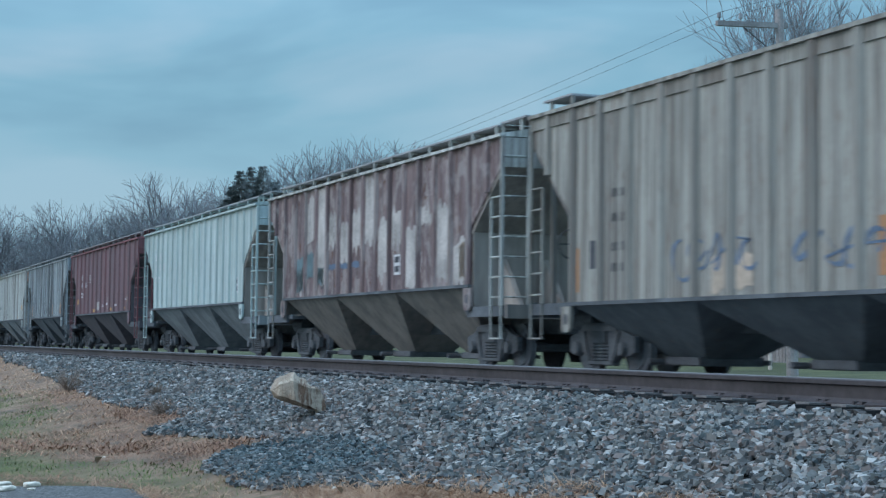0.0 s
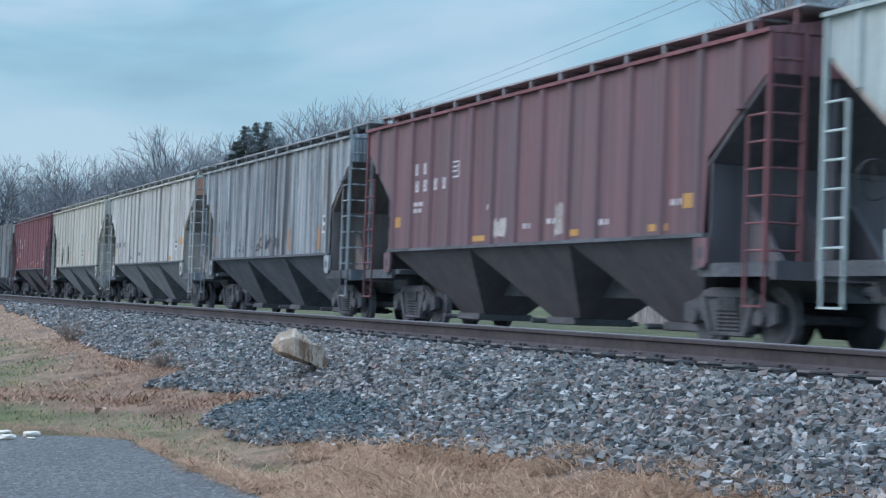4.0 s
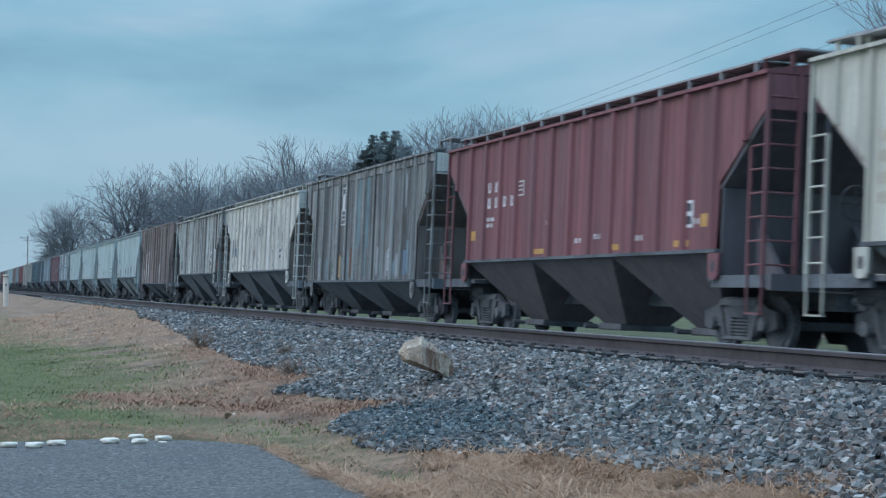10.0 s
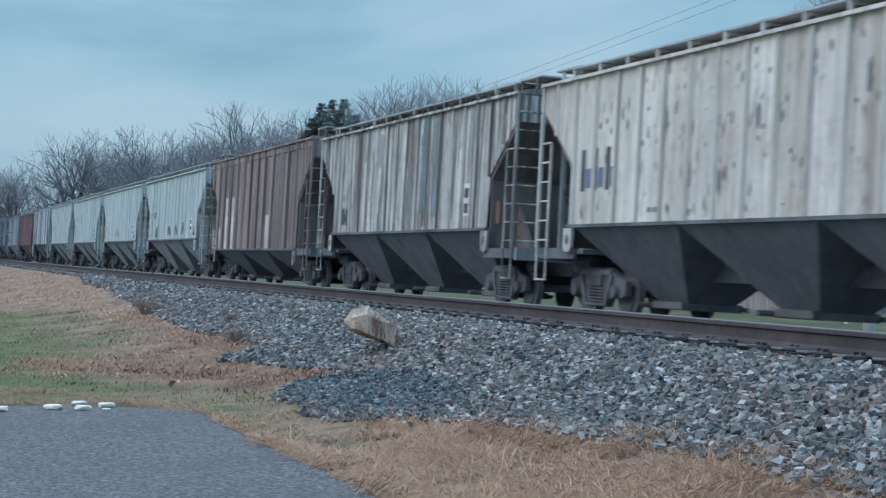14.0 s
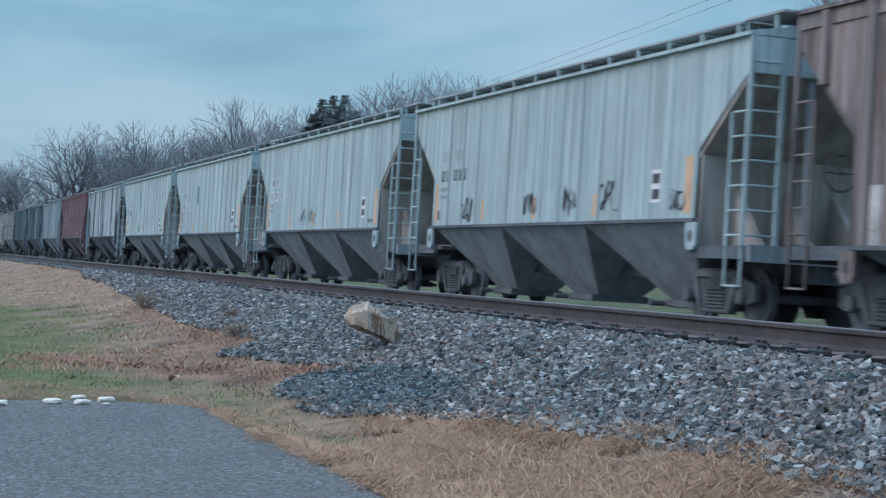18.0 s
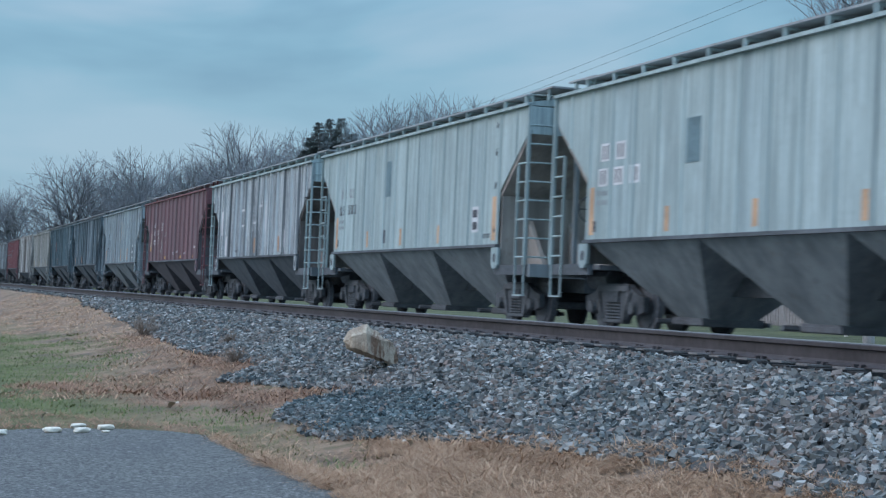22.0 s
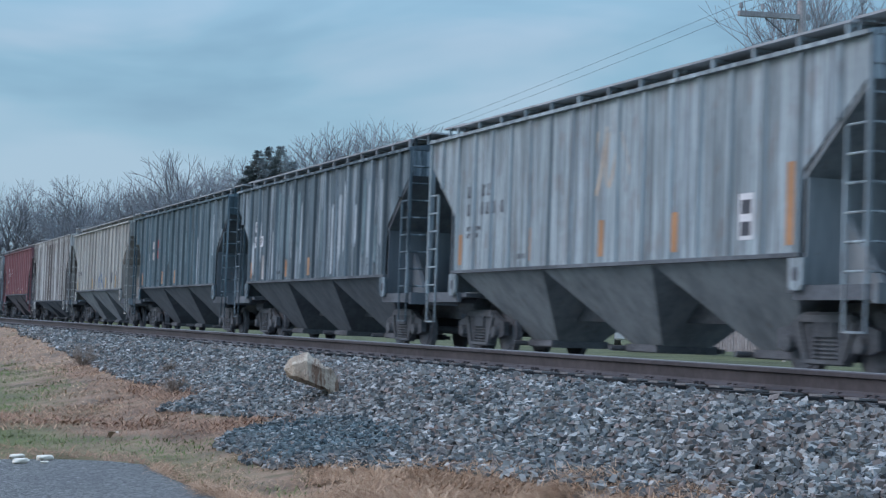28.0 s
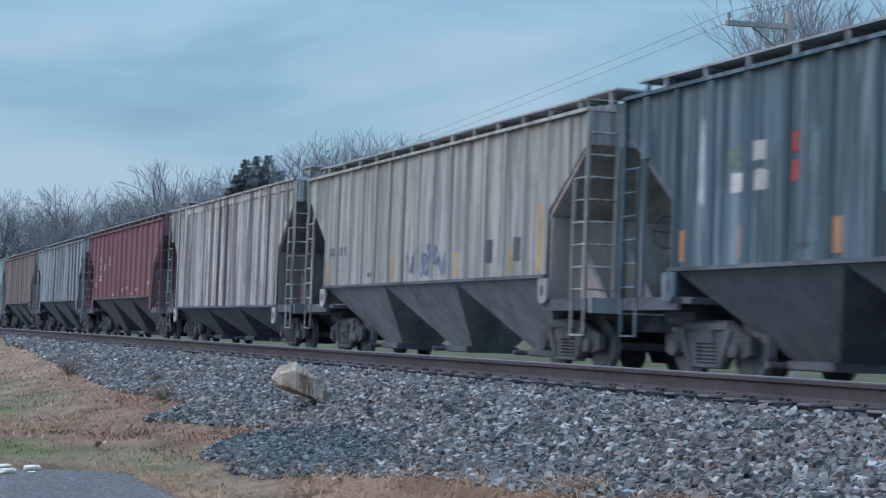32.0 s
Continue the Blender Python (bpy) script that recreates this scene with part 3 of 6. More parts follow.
    bm = bmesh.new()
    rod(bm, (0, 0, 0), (0.05, 0, 0), 0.03, 8)
    for i in range(18):
        a, b = 6.2832 * i / 18, 6.2832 * (i + 1) / 18
        rod(bm, (0.04, 0.27 * math.cos(a), 0.27 * math.sin(a)), (0.04, 0.27 * math.cos(b), 0.27 * math.sin(b)), 0.016, 5)
    for i in range(4):
        rod(bm, (0.04, 0, 0), (0.04, 0.27 * math.cos(1.5708 * i), 0.27 * math.sin(1.5708 * i)), 0.012, 5)
    keep("brake_wheel", bm)
    lift = 0.26 if kind != "deep" else 0.07
    for s, key in ((-1, "roof_walk"), (1, "roof_walk_far")):
        bm = bmesh.new()
        box(bm, -HALF + 0.7, HALF - 0.9, *sorted((s * 1.34, s * 0.62)), eave + lift, eave + lift + 0.035)
        keep("roof_walk", bm, key)
    bm = bmesh.new()
    box(bm, -0.028, 0.028, -1.33, -1.27, eave + 0.04, eave + lift + 0.02)
    box(bm, -0.03, 0.03, -1.27, -0.85, eave + lift - 0.05, eave + lift - 0.002)
    keep("walk_bracket", bm)
    # ladders
    bm = bmesh.new()
    box(bm, -0.03, 0.03, -0.03, 0.03, 0.0, eave - 1.26)
    keep("corner_post", bm)
    bm = bmesh.new()
    box(bm, -0.021, 0.021, -0.022, 0.022, 0.0, 2.05)
    keep("stile", bm)
    bm = bmesh.new()
    rod(bm, (-0.24, 0, 0), (0.24, 0, 0), 0.018, 6)
    keep("rung", bm)
    bm = bmesh.new()
    rod(bm, (0, -0.25, 0), (0, 0.25, 0), 0.018, 6)
    keep("rung", bm, "end_rung")
    bm = bmesh.new()
    for x in (-0.24, 0.24):
        box(bm, x - 0.016, x + 0.016, -0.014, 0.014, -0.60, 0.0)
    box(bm, -0.256, 0.256, -0.03, 0.03, -0.63, -0.60)
    keep("step", bm)
    bm = bmesh.new()
    prism(bm, [(-0.19, 0.0), (0.19, 0.0), (0.17, -0.36), (0.10, -0.44), (-0.10, -0.44), (-0.17, -0.36)], -0.03, 0.03)
    keep("jacking_bracket", bm)
    bm = bmesh.new()
    for y in (-0.036, 0.030):
        prism(bm, [(0.075 * math.cos(0.6283 * i), -0.22 + 0.10 * math.sin(0.6283 * i)) for i in range(10)], y, y + 0.006)
    keep("lifting_hole", bm)
    # bogie
    bm = bmesh.new()
    prism(bm, [(-1.24, 0.66), (-1.24, 0.40), (-1.0, 0.33), (-0.70, 0.42), (-0.46, 0.17), (0.46, 0.17), (0.70, 0.42), (1.0, 0.33), (1.24, 0.40), (1.24, 0.66), (0.95, 0.72), (0.55, 0.90), (-0.55, 0.90), (-0.95, 0.72)], -0.06, 0.06)
    keep("side_frame", bm)
    bm = bmesh.new()
    prism(bm, [(-0.50, 0.22), (-0.40, 0.22), (-0.62, 0.80), (-0.74, 0.74)], -0.085, 0.085)
    prism(bm, [(0.50, 0.22), (0.40, 0.22), (0.62, 0.80), (0.74, 0.74)], -0.085, 0.085)
    box(bm, -0.50, 0.50, -0.085, 0.085, 0.19, 0.245)
    box(bm, -0.66, 0.66, -0.085, 0.085, 0.76, 0.86)
    keep("frame_rim", bm)
    bm = bmesh.new()
    rings = [[bm.verts.new((r * math.cos(0.7854 * i), r * math.sin(0.7854 * i), 0.24 + 0.029 * j)) for i in range(8)] for j, r in enumerate((0.055, 0.088) * 6)]
    for lower, upper in zip(rings, rings[1:]):
        for i in range(8):
            bm.faces.new((lower[i], lower[(i + 1) % 8], upper[(i + 1) % 8], upper[i]))
    keep("spring", bm)
    bm = bmesh.new()
    box(bm, -0.24, 0.24, -1.08, 1.08, 0.56, 0.78)
    keep("bolster", bm)
    bm = bmesh.new()
    rod(bm, (0, -0.80, 0.46), (0, -0.70, 0.46), 0.465, 20)
    rod(bm, (0, -0.70, 0.46), (0, -0.685, 0.46), 0.49, 20)
    rod(bm, (0, -0.83, 0.46), (0, -0.80, 0.46), 0.36, 20)
    keep("wheel", bm)
    bm = bmesh.new()
    rod(bm, (0, 0.70, 0.46), (0, 0.80, 0.46), 0.465, 20)
    rod(bm, (0, 0.685, 0.46), (0, 0.70, 0.46), 0.49, 20)
    rod(bm, (0, 0.80, 0.46), (0, 0.83, 0.46), 0.36, 20)
    keep("wheel", bm, "wheel_far")
    bm = bmesh.new()
    rod(bm, (0, -1.03, 0.46), (0, 1.03, 0.46), 0.085, 8)
    keep("axle", bm)
    bm = bmesh.new()
    rod(bm, (0, -1.13, 0.46), (0, -1.03, 0.46), 0.115, 10, 0.135)
    keep("bearing_cap", bm)
    return got


TYPES = {k: car_meshes(k) for k in ("post", "rib", "smooth", "deep")}


def hopper_car(label, kind, ribs, paint, trim, bays, dark_walk=False):
    """One covered hopper car, centred over its track, rail top at z 0, front towards +x."""
    g = TYPES[kind]
    eave, sill = g["eave"], g["sill"]
    car = thing("hopper_car", label, "hopper car", group="cars of the freight train")
    low_trim = BAYS["light"] if kind in ("smooth", "rib") else bays
    # the darker end tones put the shade of the recess into the colour
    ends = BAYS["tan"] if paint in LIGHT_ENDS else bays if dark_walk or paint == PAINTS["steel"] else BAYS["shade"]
    put("side_sheet", g["side_sheet"], paint, car)
    put("side_sheet", g["side_sheet_far"], paint, car)
    for x in rib_xs(ribs):
        z = rib_low(x, eave, sill)
        put("rib", g["rib"], paint, car, "", Matrix.LocRotScale((x, 0, z), None, (1, 1, eave - 0.055 - z)))
    if kind == "deep":
        put("top_chord", g["top_chord"], paint, car)
    put("roof", g["roof"], trim, car)
    for i in range(6):
        put("hatch_cover", g["hatch_cover"], M_WALK, car, "", pose(-5.75 + 2.3 * i, 0, 0))
    put("side_sill", g["side_sill"], M_DARK, car)
    put("side_sill", g["side_sill_far"], paint, car)
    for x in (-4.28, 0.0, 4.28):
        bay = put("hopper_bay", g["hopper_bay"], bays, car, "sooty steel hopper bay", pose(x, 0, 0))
        put("outlet_gate", g["outlet_gate"], M_WHEEL, bay)
    put("centre_sill", g["centre_sill"], M_DARK, car)
    put("air_tank", g["air_tank"], M_DARK, car, "", pose(-7.2, -0.85, 0.98))
    near_walk = put("roof_walk", g["roof_walk"], M_WALK, car, "dull steel grating walkway")
    put("roof_walk", g["roof_walk_far"], M_WALK, car)
    for i in range(13):
        put("walk_bracket", g["walk_bracket"], M_WALK if dark_walk else trim, near_walk, "", pose(-HALF + 0.8 + i * (2 * HALF - 1.8) / 12, 0, 0))
    for s, key in ((1, "front"), (-1, "back")):
        put("end_panel", g["end_panel_" + key], trim, car)
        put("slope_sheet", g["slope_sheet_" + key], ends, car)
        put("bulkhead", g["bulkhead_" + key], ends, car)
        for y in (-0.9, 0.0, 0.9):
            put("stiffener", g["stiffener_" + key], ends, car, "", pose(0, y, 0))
        put("end_deck", g["end_deck_" + key], M_DARK, car)
        put("end_sill", g["end_sill_" + key], low_trim, car)
        put("coupler", g["coupler_" + key], M_TRUCK, car)
        put("air_hose", g["air_hose_" + key], M_DARK, car)
        flat = put("end_platform", g["end_platform_" + key], M_WALK, car)
        for y in (-1.2, 1.2):
            for x in (HALF - 0.9, HALF - 0.02):
                put("platform_leg", g["platform_leg"], trim, flat, "", pose(s * x, y, eave + 0.31))
        for w, side in ((-1, "near"), (1, "far")):
            put("deck_beam", g["deck_beam_" + key + side], M_DARK, car)
            put("end_post", g["end_post_" + key + side], low_trim, car)
            lad = put("ladder", g["corner_post"], trim, car, "", pose(s * (HALF - 0.03), w * (WIDE + 0.02), 1.24))
            lug = put("jacking_bracket", g["jacking_bracket"], paint, car, "", pose(s * (LOW + 0.05), w * (WIDE + 0.04), sill - 0.07))
            put("lifting_hole", g["lifting_hole"], M_INK, lug)
            if w < 0:
                put("stile", g["stile"], trim, lad, "", pose(-s * 0.50, 0, 0))
                for j in range(6):
                    put("rung", g["rung"], trim, lad, "", pose(-s * 0.25, 0, 0.16 + 0.38 * j))
                put("step", g["step"], trim, lad, "", pose(-s * 0.25, 0, 0))
                if s > 0:
                    put("stile", g["corner_post"], trim, lad, "", pose(0.03, 0.54, 0))
                    for j in range(8):
                        put("rung", g["end_rung"], trim, lad, "", pose(0.03, 0.28, 0.16 + 0.38 * j))
        truck = put("bogie", g["bolster"], M_TRUCK, car, "grimy two-axle bogie", pose(s * 6.35, 0, 0))
        for w in (-1, 1):
            put("side_frame", g["side_frame"], M_TRUCK, truck, "", pose(0, w * 0.98, 0))
            if w < 0:
                put("frame_rim", g["frame_rim"], M_RIM, truck, "", pose(0, w * 1.0, 0))
                for x in (-0.2, 0.0, 0.2):
                    put("spring", g["spring"], M_RIM, truck, "", pose(x, w * 1.02, 0))
        for x in (-0.88, 0.88):
            put("wheel", g["wheel"], M_WHEEL, truck, "", pose(x, 0, 0))
            put("wheel", g["wheel_far"], M_WHEEL, truck, "", pose(x, 0, 0))
            put("axle", g["axle"], M_WHEEL, truck, "", pose(x, 0, 0))
            put("bearing_cap", g["bearing_cap"], M_RIM, truck, "", pose(x, 0, 0))
    put("brake_wheel", g["brake_wheel"], M_TRUCK, car, "", pose(-HALF - 0.02, -0.75, 2.35, 0, 0, 180))
    return car


PAINTS = {
    "grey": weathered("faded_grey_paint", (0.36, 0.33, 0.29), (0.15, 0.125, 0.11), streak=0.55, rusty=0.25, ribs=15),
    "mottled": weathered("mottled_brown_paint", (0.225, 0.145, 0.14), (0.12, 0.08, 0.085), streak=0.75, patch=0.35, rusty=0.25, ribs=17),
    "mint": weathered("pale_mint_paint", (0.50, 0.575, 0.55), (0.33, 0.38, 0.37), streak=0.3, rusty=0.03, ribs=19),
    "red": weathered("faded_red_paint", (0.225, 0.07, 0.075), (0.16, 0.075, 0.082), streak=0.5, pale=0.10, rusty=0.08, ribs=15),
    "wornred": weathered("chalked_red_paint", (0.18, 0.078, 0.086), (0.165, 0.118, 0.128), streak=0.6, rusty=0.08, ribs=15),
    "slate": weathered("slate_grey_paint", (0.34, 0.355, 0.36), (0.095, 0.10, 0.108), streak=0.85, rusty=0.15, pale=0.35, ribs=15),
    "ivory": weathered("streaked_ivory_paint", (0.54, 0.525, 0.49), (0.27, 0.245, 0.225), streak=0.6, rusty=0.15, ribs=19),
    "cream": weathered("cream_paint", (0.54, 0.51, 0.44), (0.37, 0.325, 0.27), streak=0.4, rusty=0.06, ribs=17),
    "umber": weathered("grimy_umber_paint", (0.26, 0.258, 0.25), (0.06, 0.06, 0.063), streak=0.85, rusty=0.3, ribs=14),
    "chalk": weathered("chalky_mottled_paint", (0.70, 0.65, 0.57), (0.24, 0.20, 0.175), streak=0.3, rusty=0.22, ribs=17),
    "ash": weathered("streaked_ash_paint", (0.50, 0.49, 0.46), (0.13, 0.115, 0.11), streak=0.95, rusty=0.35, ribs=18),
    "brown": weathered("dark_brown_paint", (0.26, 0.19, 0.175), (0.085, 0.064, 0.062), streak=0.85, rusty=0.3, pale=0.25, ribs=14),
    "pale": weathered("pale_grey_paint", (0.42, 0.485, 0.48), (0.28, 0.335, 0.335), streak=0.42, rusty=0.05, ribs=17),
    "zinc": weathered("zinc_streaked_paint", (0.46, 0.475, 0.48), (0.125, 0.135, 0.15), streak=0.95, rusty=0.06, ribs=16),
    "steel": weathered("blue_grey_streaked_paint", (0.33, 0.37, 0.387), (0.175, 0.20, 0.213), streak=0.75, rusty=0.25, ribs=17),
    "blue": weathered("dark_slate_blue_paint", (0.095, 0.13, 0.15), (0.042, 0.06, 0.072), streak=0.7, rusty=0.04, pale=0.75),
    "teal": weathered("dark_teal_paint", (0.075, 0.122, 0.143), (0.036, 0.058, 0.069), streak=0.7, rusty=0.04, pale=0.5),
    "sand": weathered("sandy_grey_paint", (0.41, 0.38, 0.345), (0.215, 0.20, 0.185), streak=0.7, rusty=0.2, ribs=17),
    "bone": weathered("bone_white_streaked_paint", (0.48, 0.45, 0.42), (0.14, 0.115, 0.11), streak=0.95, rusty=0.3),
    "clay": weathered("clay_brown_paint", (0.28, 0.20, 0.17), (0.14, 0.10, 0.095), streak=0.7, rusty=0.25, ribs=17),
    "peach": weathered("peach_orange_paint", (0.55, 0.25, 0.16), (0.40, 0.22, 0.15), streak=0.4, rusty=0.1),
}
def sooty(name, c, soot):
    """Sloping steel under a car: soot washed down in soft runs, a film of dust, small scuffs; bay tones lifted for
    haze.
    """
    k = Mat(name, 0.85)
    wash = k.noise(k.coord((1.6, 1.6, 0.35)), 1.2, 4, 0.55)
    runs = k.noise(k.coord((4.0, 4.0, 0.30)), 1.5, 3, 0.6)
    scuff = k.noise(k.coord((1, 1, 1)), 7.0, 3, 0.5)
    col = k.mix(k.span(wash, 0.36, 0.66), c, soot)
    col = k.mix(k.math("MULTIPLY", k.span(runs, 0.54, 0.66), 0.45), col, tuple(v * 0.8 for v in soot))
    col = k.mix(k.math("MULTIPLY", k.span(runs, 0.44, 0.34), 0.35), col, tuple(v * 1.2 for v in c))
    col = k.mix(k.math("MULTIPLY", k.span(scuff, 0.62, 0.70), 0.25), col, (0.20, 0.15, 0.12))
    k.color(col)
    k.bump(wash, 0.1, 0.02)
    return k.m


BAYS = {
    # bay tones: grimy steel, raised and blued so that haze is in the colour
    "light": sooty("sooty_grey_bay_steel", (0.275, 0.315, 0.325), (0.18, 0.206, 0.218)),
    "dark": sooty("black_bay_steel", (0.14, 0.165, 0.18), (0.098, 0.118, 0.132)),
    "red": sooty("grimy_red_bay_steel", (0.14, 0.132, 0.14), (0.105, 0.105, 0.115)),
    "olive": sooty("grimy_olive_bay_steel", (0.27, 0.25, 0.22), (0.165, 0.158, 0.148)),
    "tan": sooty("grimy_tan_bay_steel", (0.44, 0.40, 0.355), (0.26, 0.24, 0.22)),
    # recess shade painted into the steel of the car ends
    "shade": sooty("brown_shaded_end_steel", (0.21, 0.185, 0.17), (0.12, 0.11, 0.108)),
}

LIGHT_ENDS = [PAINTS[k] for k in ("mint", "ivory", "cream", "pale", "mottled", "sand")]

# rear eave corner of each car along the line at 16 s, type, ribs, paint, trim, bays, look
TRAIN_FRONT = 168.4
CARS = [
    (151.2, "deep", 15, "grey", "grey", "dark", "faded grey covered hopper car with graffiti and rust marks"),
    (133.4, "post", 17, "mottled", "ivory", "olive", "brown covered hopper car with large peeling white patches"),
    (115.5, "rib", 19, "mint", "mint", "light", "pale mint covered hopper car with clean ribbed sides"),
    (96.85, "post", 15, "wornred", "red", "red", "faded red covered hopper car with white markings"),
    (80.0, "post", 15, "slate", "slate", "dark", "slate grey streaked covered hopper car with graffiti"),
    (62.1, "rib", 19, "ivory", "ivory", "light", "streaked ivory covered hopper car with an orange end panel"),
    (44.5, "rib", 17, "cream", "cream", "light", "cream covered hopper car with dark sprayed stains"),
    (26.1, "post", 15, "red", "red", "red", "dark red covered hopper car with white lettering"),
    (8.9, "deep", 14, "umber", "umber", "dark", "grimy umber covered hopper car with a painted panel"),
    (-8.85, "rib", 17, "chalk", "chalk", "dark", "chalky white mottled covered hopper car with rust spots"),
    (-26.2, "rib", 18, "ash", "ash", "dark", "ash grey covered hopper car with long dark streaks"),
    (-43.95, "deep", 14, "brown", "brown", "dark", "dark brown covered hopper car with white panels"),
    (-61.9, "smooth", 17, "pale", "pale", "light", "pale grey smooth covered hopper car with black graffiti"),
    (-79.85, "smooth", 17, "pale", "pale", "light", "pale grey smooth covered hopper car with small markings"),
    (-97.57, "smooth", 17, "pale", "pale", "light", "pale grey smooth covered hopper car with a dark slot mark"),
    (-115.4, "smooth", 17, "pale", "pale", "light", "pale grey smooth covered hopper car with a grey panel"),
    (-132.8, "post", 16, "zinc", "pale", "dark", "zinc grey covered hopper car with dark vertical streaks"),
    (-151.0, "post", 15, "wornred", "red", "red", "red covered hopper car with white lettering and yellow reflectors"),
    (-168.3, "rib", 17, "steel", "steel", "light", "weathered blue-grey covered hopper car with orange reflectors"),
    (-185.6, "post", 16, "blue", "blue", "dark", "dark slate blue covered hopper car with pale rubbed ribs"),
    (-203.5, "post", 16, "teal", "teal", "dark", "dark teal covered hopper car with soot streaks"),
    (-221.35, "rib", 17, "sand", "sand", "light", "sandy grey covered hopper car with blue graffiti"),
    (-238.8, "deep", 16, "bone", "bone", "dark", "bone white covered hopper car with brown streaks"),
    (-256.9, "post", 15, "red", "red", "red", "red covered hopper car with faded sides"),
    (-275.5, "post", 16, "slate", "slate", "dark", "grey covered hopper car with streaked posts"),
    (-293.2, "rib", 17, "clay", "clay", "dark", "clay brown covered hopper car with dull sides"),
]
FAR_PAINT = ("pale", "pale", "sand", "umber", "red", "slate", "ivory", "clay", "grey", "pale", "red")
for i, name in enumerate(FAR_PAINT):
    CARS.append((-293.2 - 17.9 * (i + 1), "rib", 16, name, name, "dark", "covered hopper car in dull weathered paint"))

train = []
ahead = TRAIN_FRONT
for rear, kind, ribs, paint, trim, bays, label in CARS:
    car = hopper_car(label, kind, ribs, PAINTS[paint], PAINTS[trim], BAYS[bays], paint in ("red", "wornred", "blue", "teal"))
    front = ahead - 1.28
    car.scale = ((front - rear) / (2 * HALF), 1, 1)
    train.append((car, (front + rear) / 2, kind))
    ahead = rear

# ---------------------------------------------------------------- markings on the cars


def on_side(n, u, w):
    """The place on the near side of car n: u from its rear end, w up from the sill."""
    g = TYPES[train[n][2]]
    return -HALF + 2 * HALF * u, g["sill"] + (g["eave"] - g["sill"]) * w


def patch(n, name, u0, u1, w0, w1, material, label="", ragged=0.0):
    """A thin painted or fixed plate on the near side."""
    (x0, z0), (x1, z1) = on_side(n, u0, w0), on_side(n, u1, w1)
    bm = bmesh.new()
    if not ragged:
        box(bm, x0, x1, -WIDE - 0.007, -WIDE - 0.002, z0, z1)
    else:
        rng = random.Random(int(u0 * 1000) + n)
        k = 7
        low = [(x0 + (x1 - x0) * i / k, z0 + rng.uniform(-1, 1) * ragged) for i in range(k + 1)]
        top = [(x0 + (x1 - x0) * i / k, z1 + rng.uniform(-1, 1) * ragged) for i in range(k, -1, -1)]
        prism(bm, low + top, -WIDE - 0.007, -WIDE - 0.002)
    return part(name, bm, material, train[n][0], label)


def lettering(n, u, w, count, size, material=None, spread=1.0):
    """A line of writing that cannot be read, as plain bars, one bent bar to a large sign."""
    x, z = on_side(n, u, w)
    rng = random.Random(n * 31 + int(w * 100))
    bm = bmesh.new()
    for i in range(count):
        wide = size * min(spread, 1.3) * rng.uniform(0.42, 0.56)
        bar = wide * 0.30
        if size > 0.13:
            top = z + size
            prism(bm, [(x, z), (x + wide, z), (x + wide, top), (x + wide - bar, top), (x + wide - bar, z + bar), (x + bar, z + bar), (x + bar, top), (x, top)], -WIDE - 0.007, -WIDE - 0.002)
            part("marking", bm, material or M_MARK, train[n][0])
            bm = bmesh.new()
        else:
            box(bm, x, x + wide, -WIDE - 0.007, -WIDE - 0.002, z, z + size)
        x += wide + size * (1.0 if i % 3 == 1 else 0.42) * min(spread, 1.3)
    if size > 0.13:
        bm.free()
    else:
        part("marking", bm, material or M_MARK, train[n][0])


def outlined(n, u0, u1, w0, w1, material):
    """A square drawn in thin lines, with two short rows in it."""
    (x0, z0), (x1, z1) = on_side(n, u0, w0), on_side(n, u1, w1)
    bm = bmesh.new()
    for a, b, c, d in ((x0, x1, z0, z0 + 0.03), (x0, x1, z1 - 0.03, z1), (x0, x0 + 0.035, z0 + 0.03, z1 - 0.03), (x1 - 0.035, x1, z0 + 0.03, z1 - 0.03)):
        box(bm, a, b, -WIDE - 0.007, -WIDE - 0.002, c, d)
    for k in (0.35, 0.62):
        box(bm, x0 + 0.09, x1 - 0.09, -WIDE - 0.007, -WIDE - 0.002, z0 + (z1 - z0) * k, z0 + (z1 - z0) * k + 0.03)
    return part("marking", bm, material, train[n][0])


def specks(n, count, material, label, seed, low=0.05, high=0.97):
    """Small dark chips and short runs where the paint has gone, between the ends of the side."""
    rng = random.Random(seed)
    bm = bmesh.new()
    for i in range(count):
        x, z = on_side(n, rng.uniform(0.12, 0.88), rng.uniform(low, high))
        a, b = rng.uniform(0.012, 0.045), rng.uniform(0.03, 0.16)
        rim = [(x + a * math.cos(1.0472 * j) * rng.uniform(0.5, 1.2), z + b * math.sin(1.0472 * j) * rng.uniform(0.5, 1.2)) for j in range(6)]
        prism(bm, rim, -WIDE - 0.006, -WIDE - 0.002)
    return tagged(part("rust_specks", bm, material, train[n][0], label), kind="stuff")


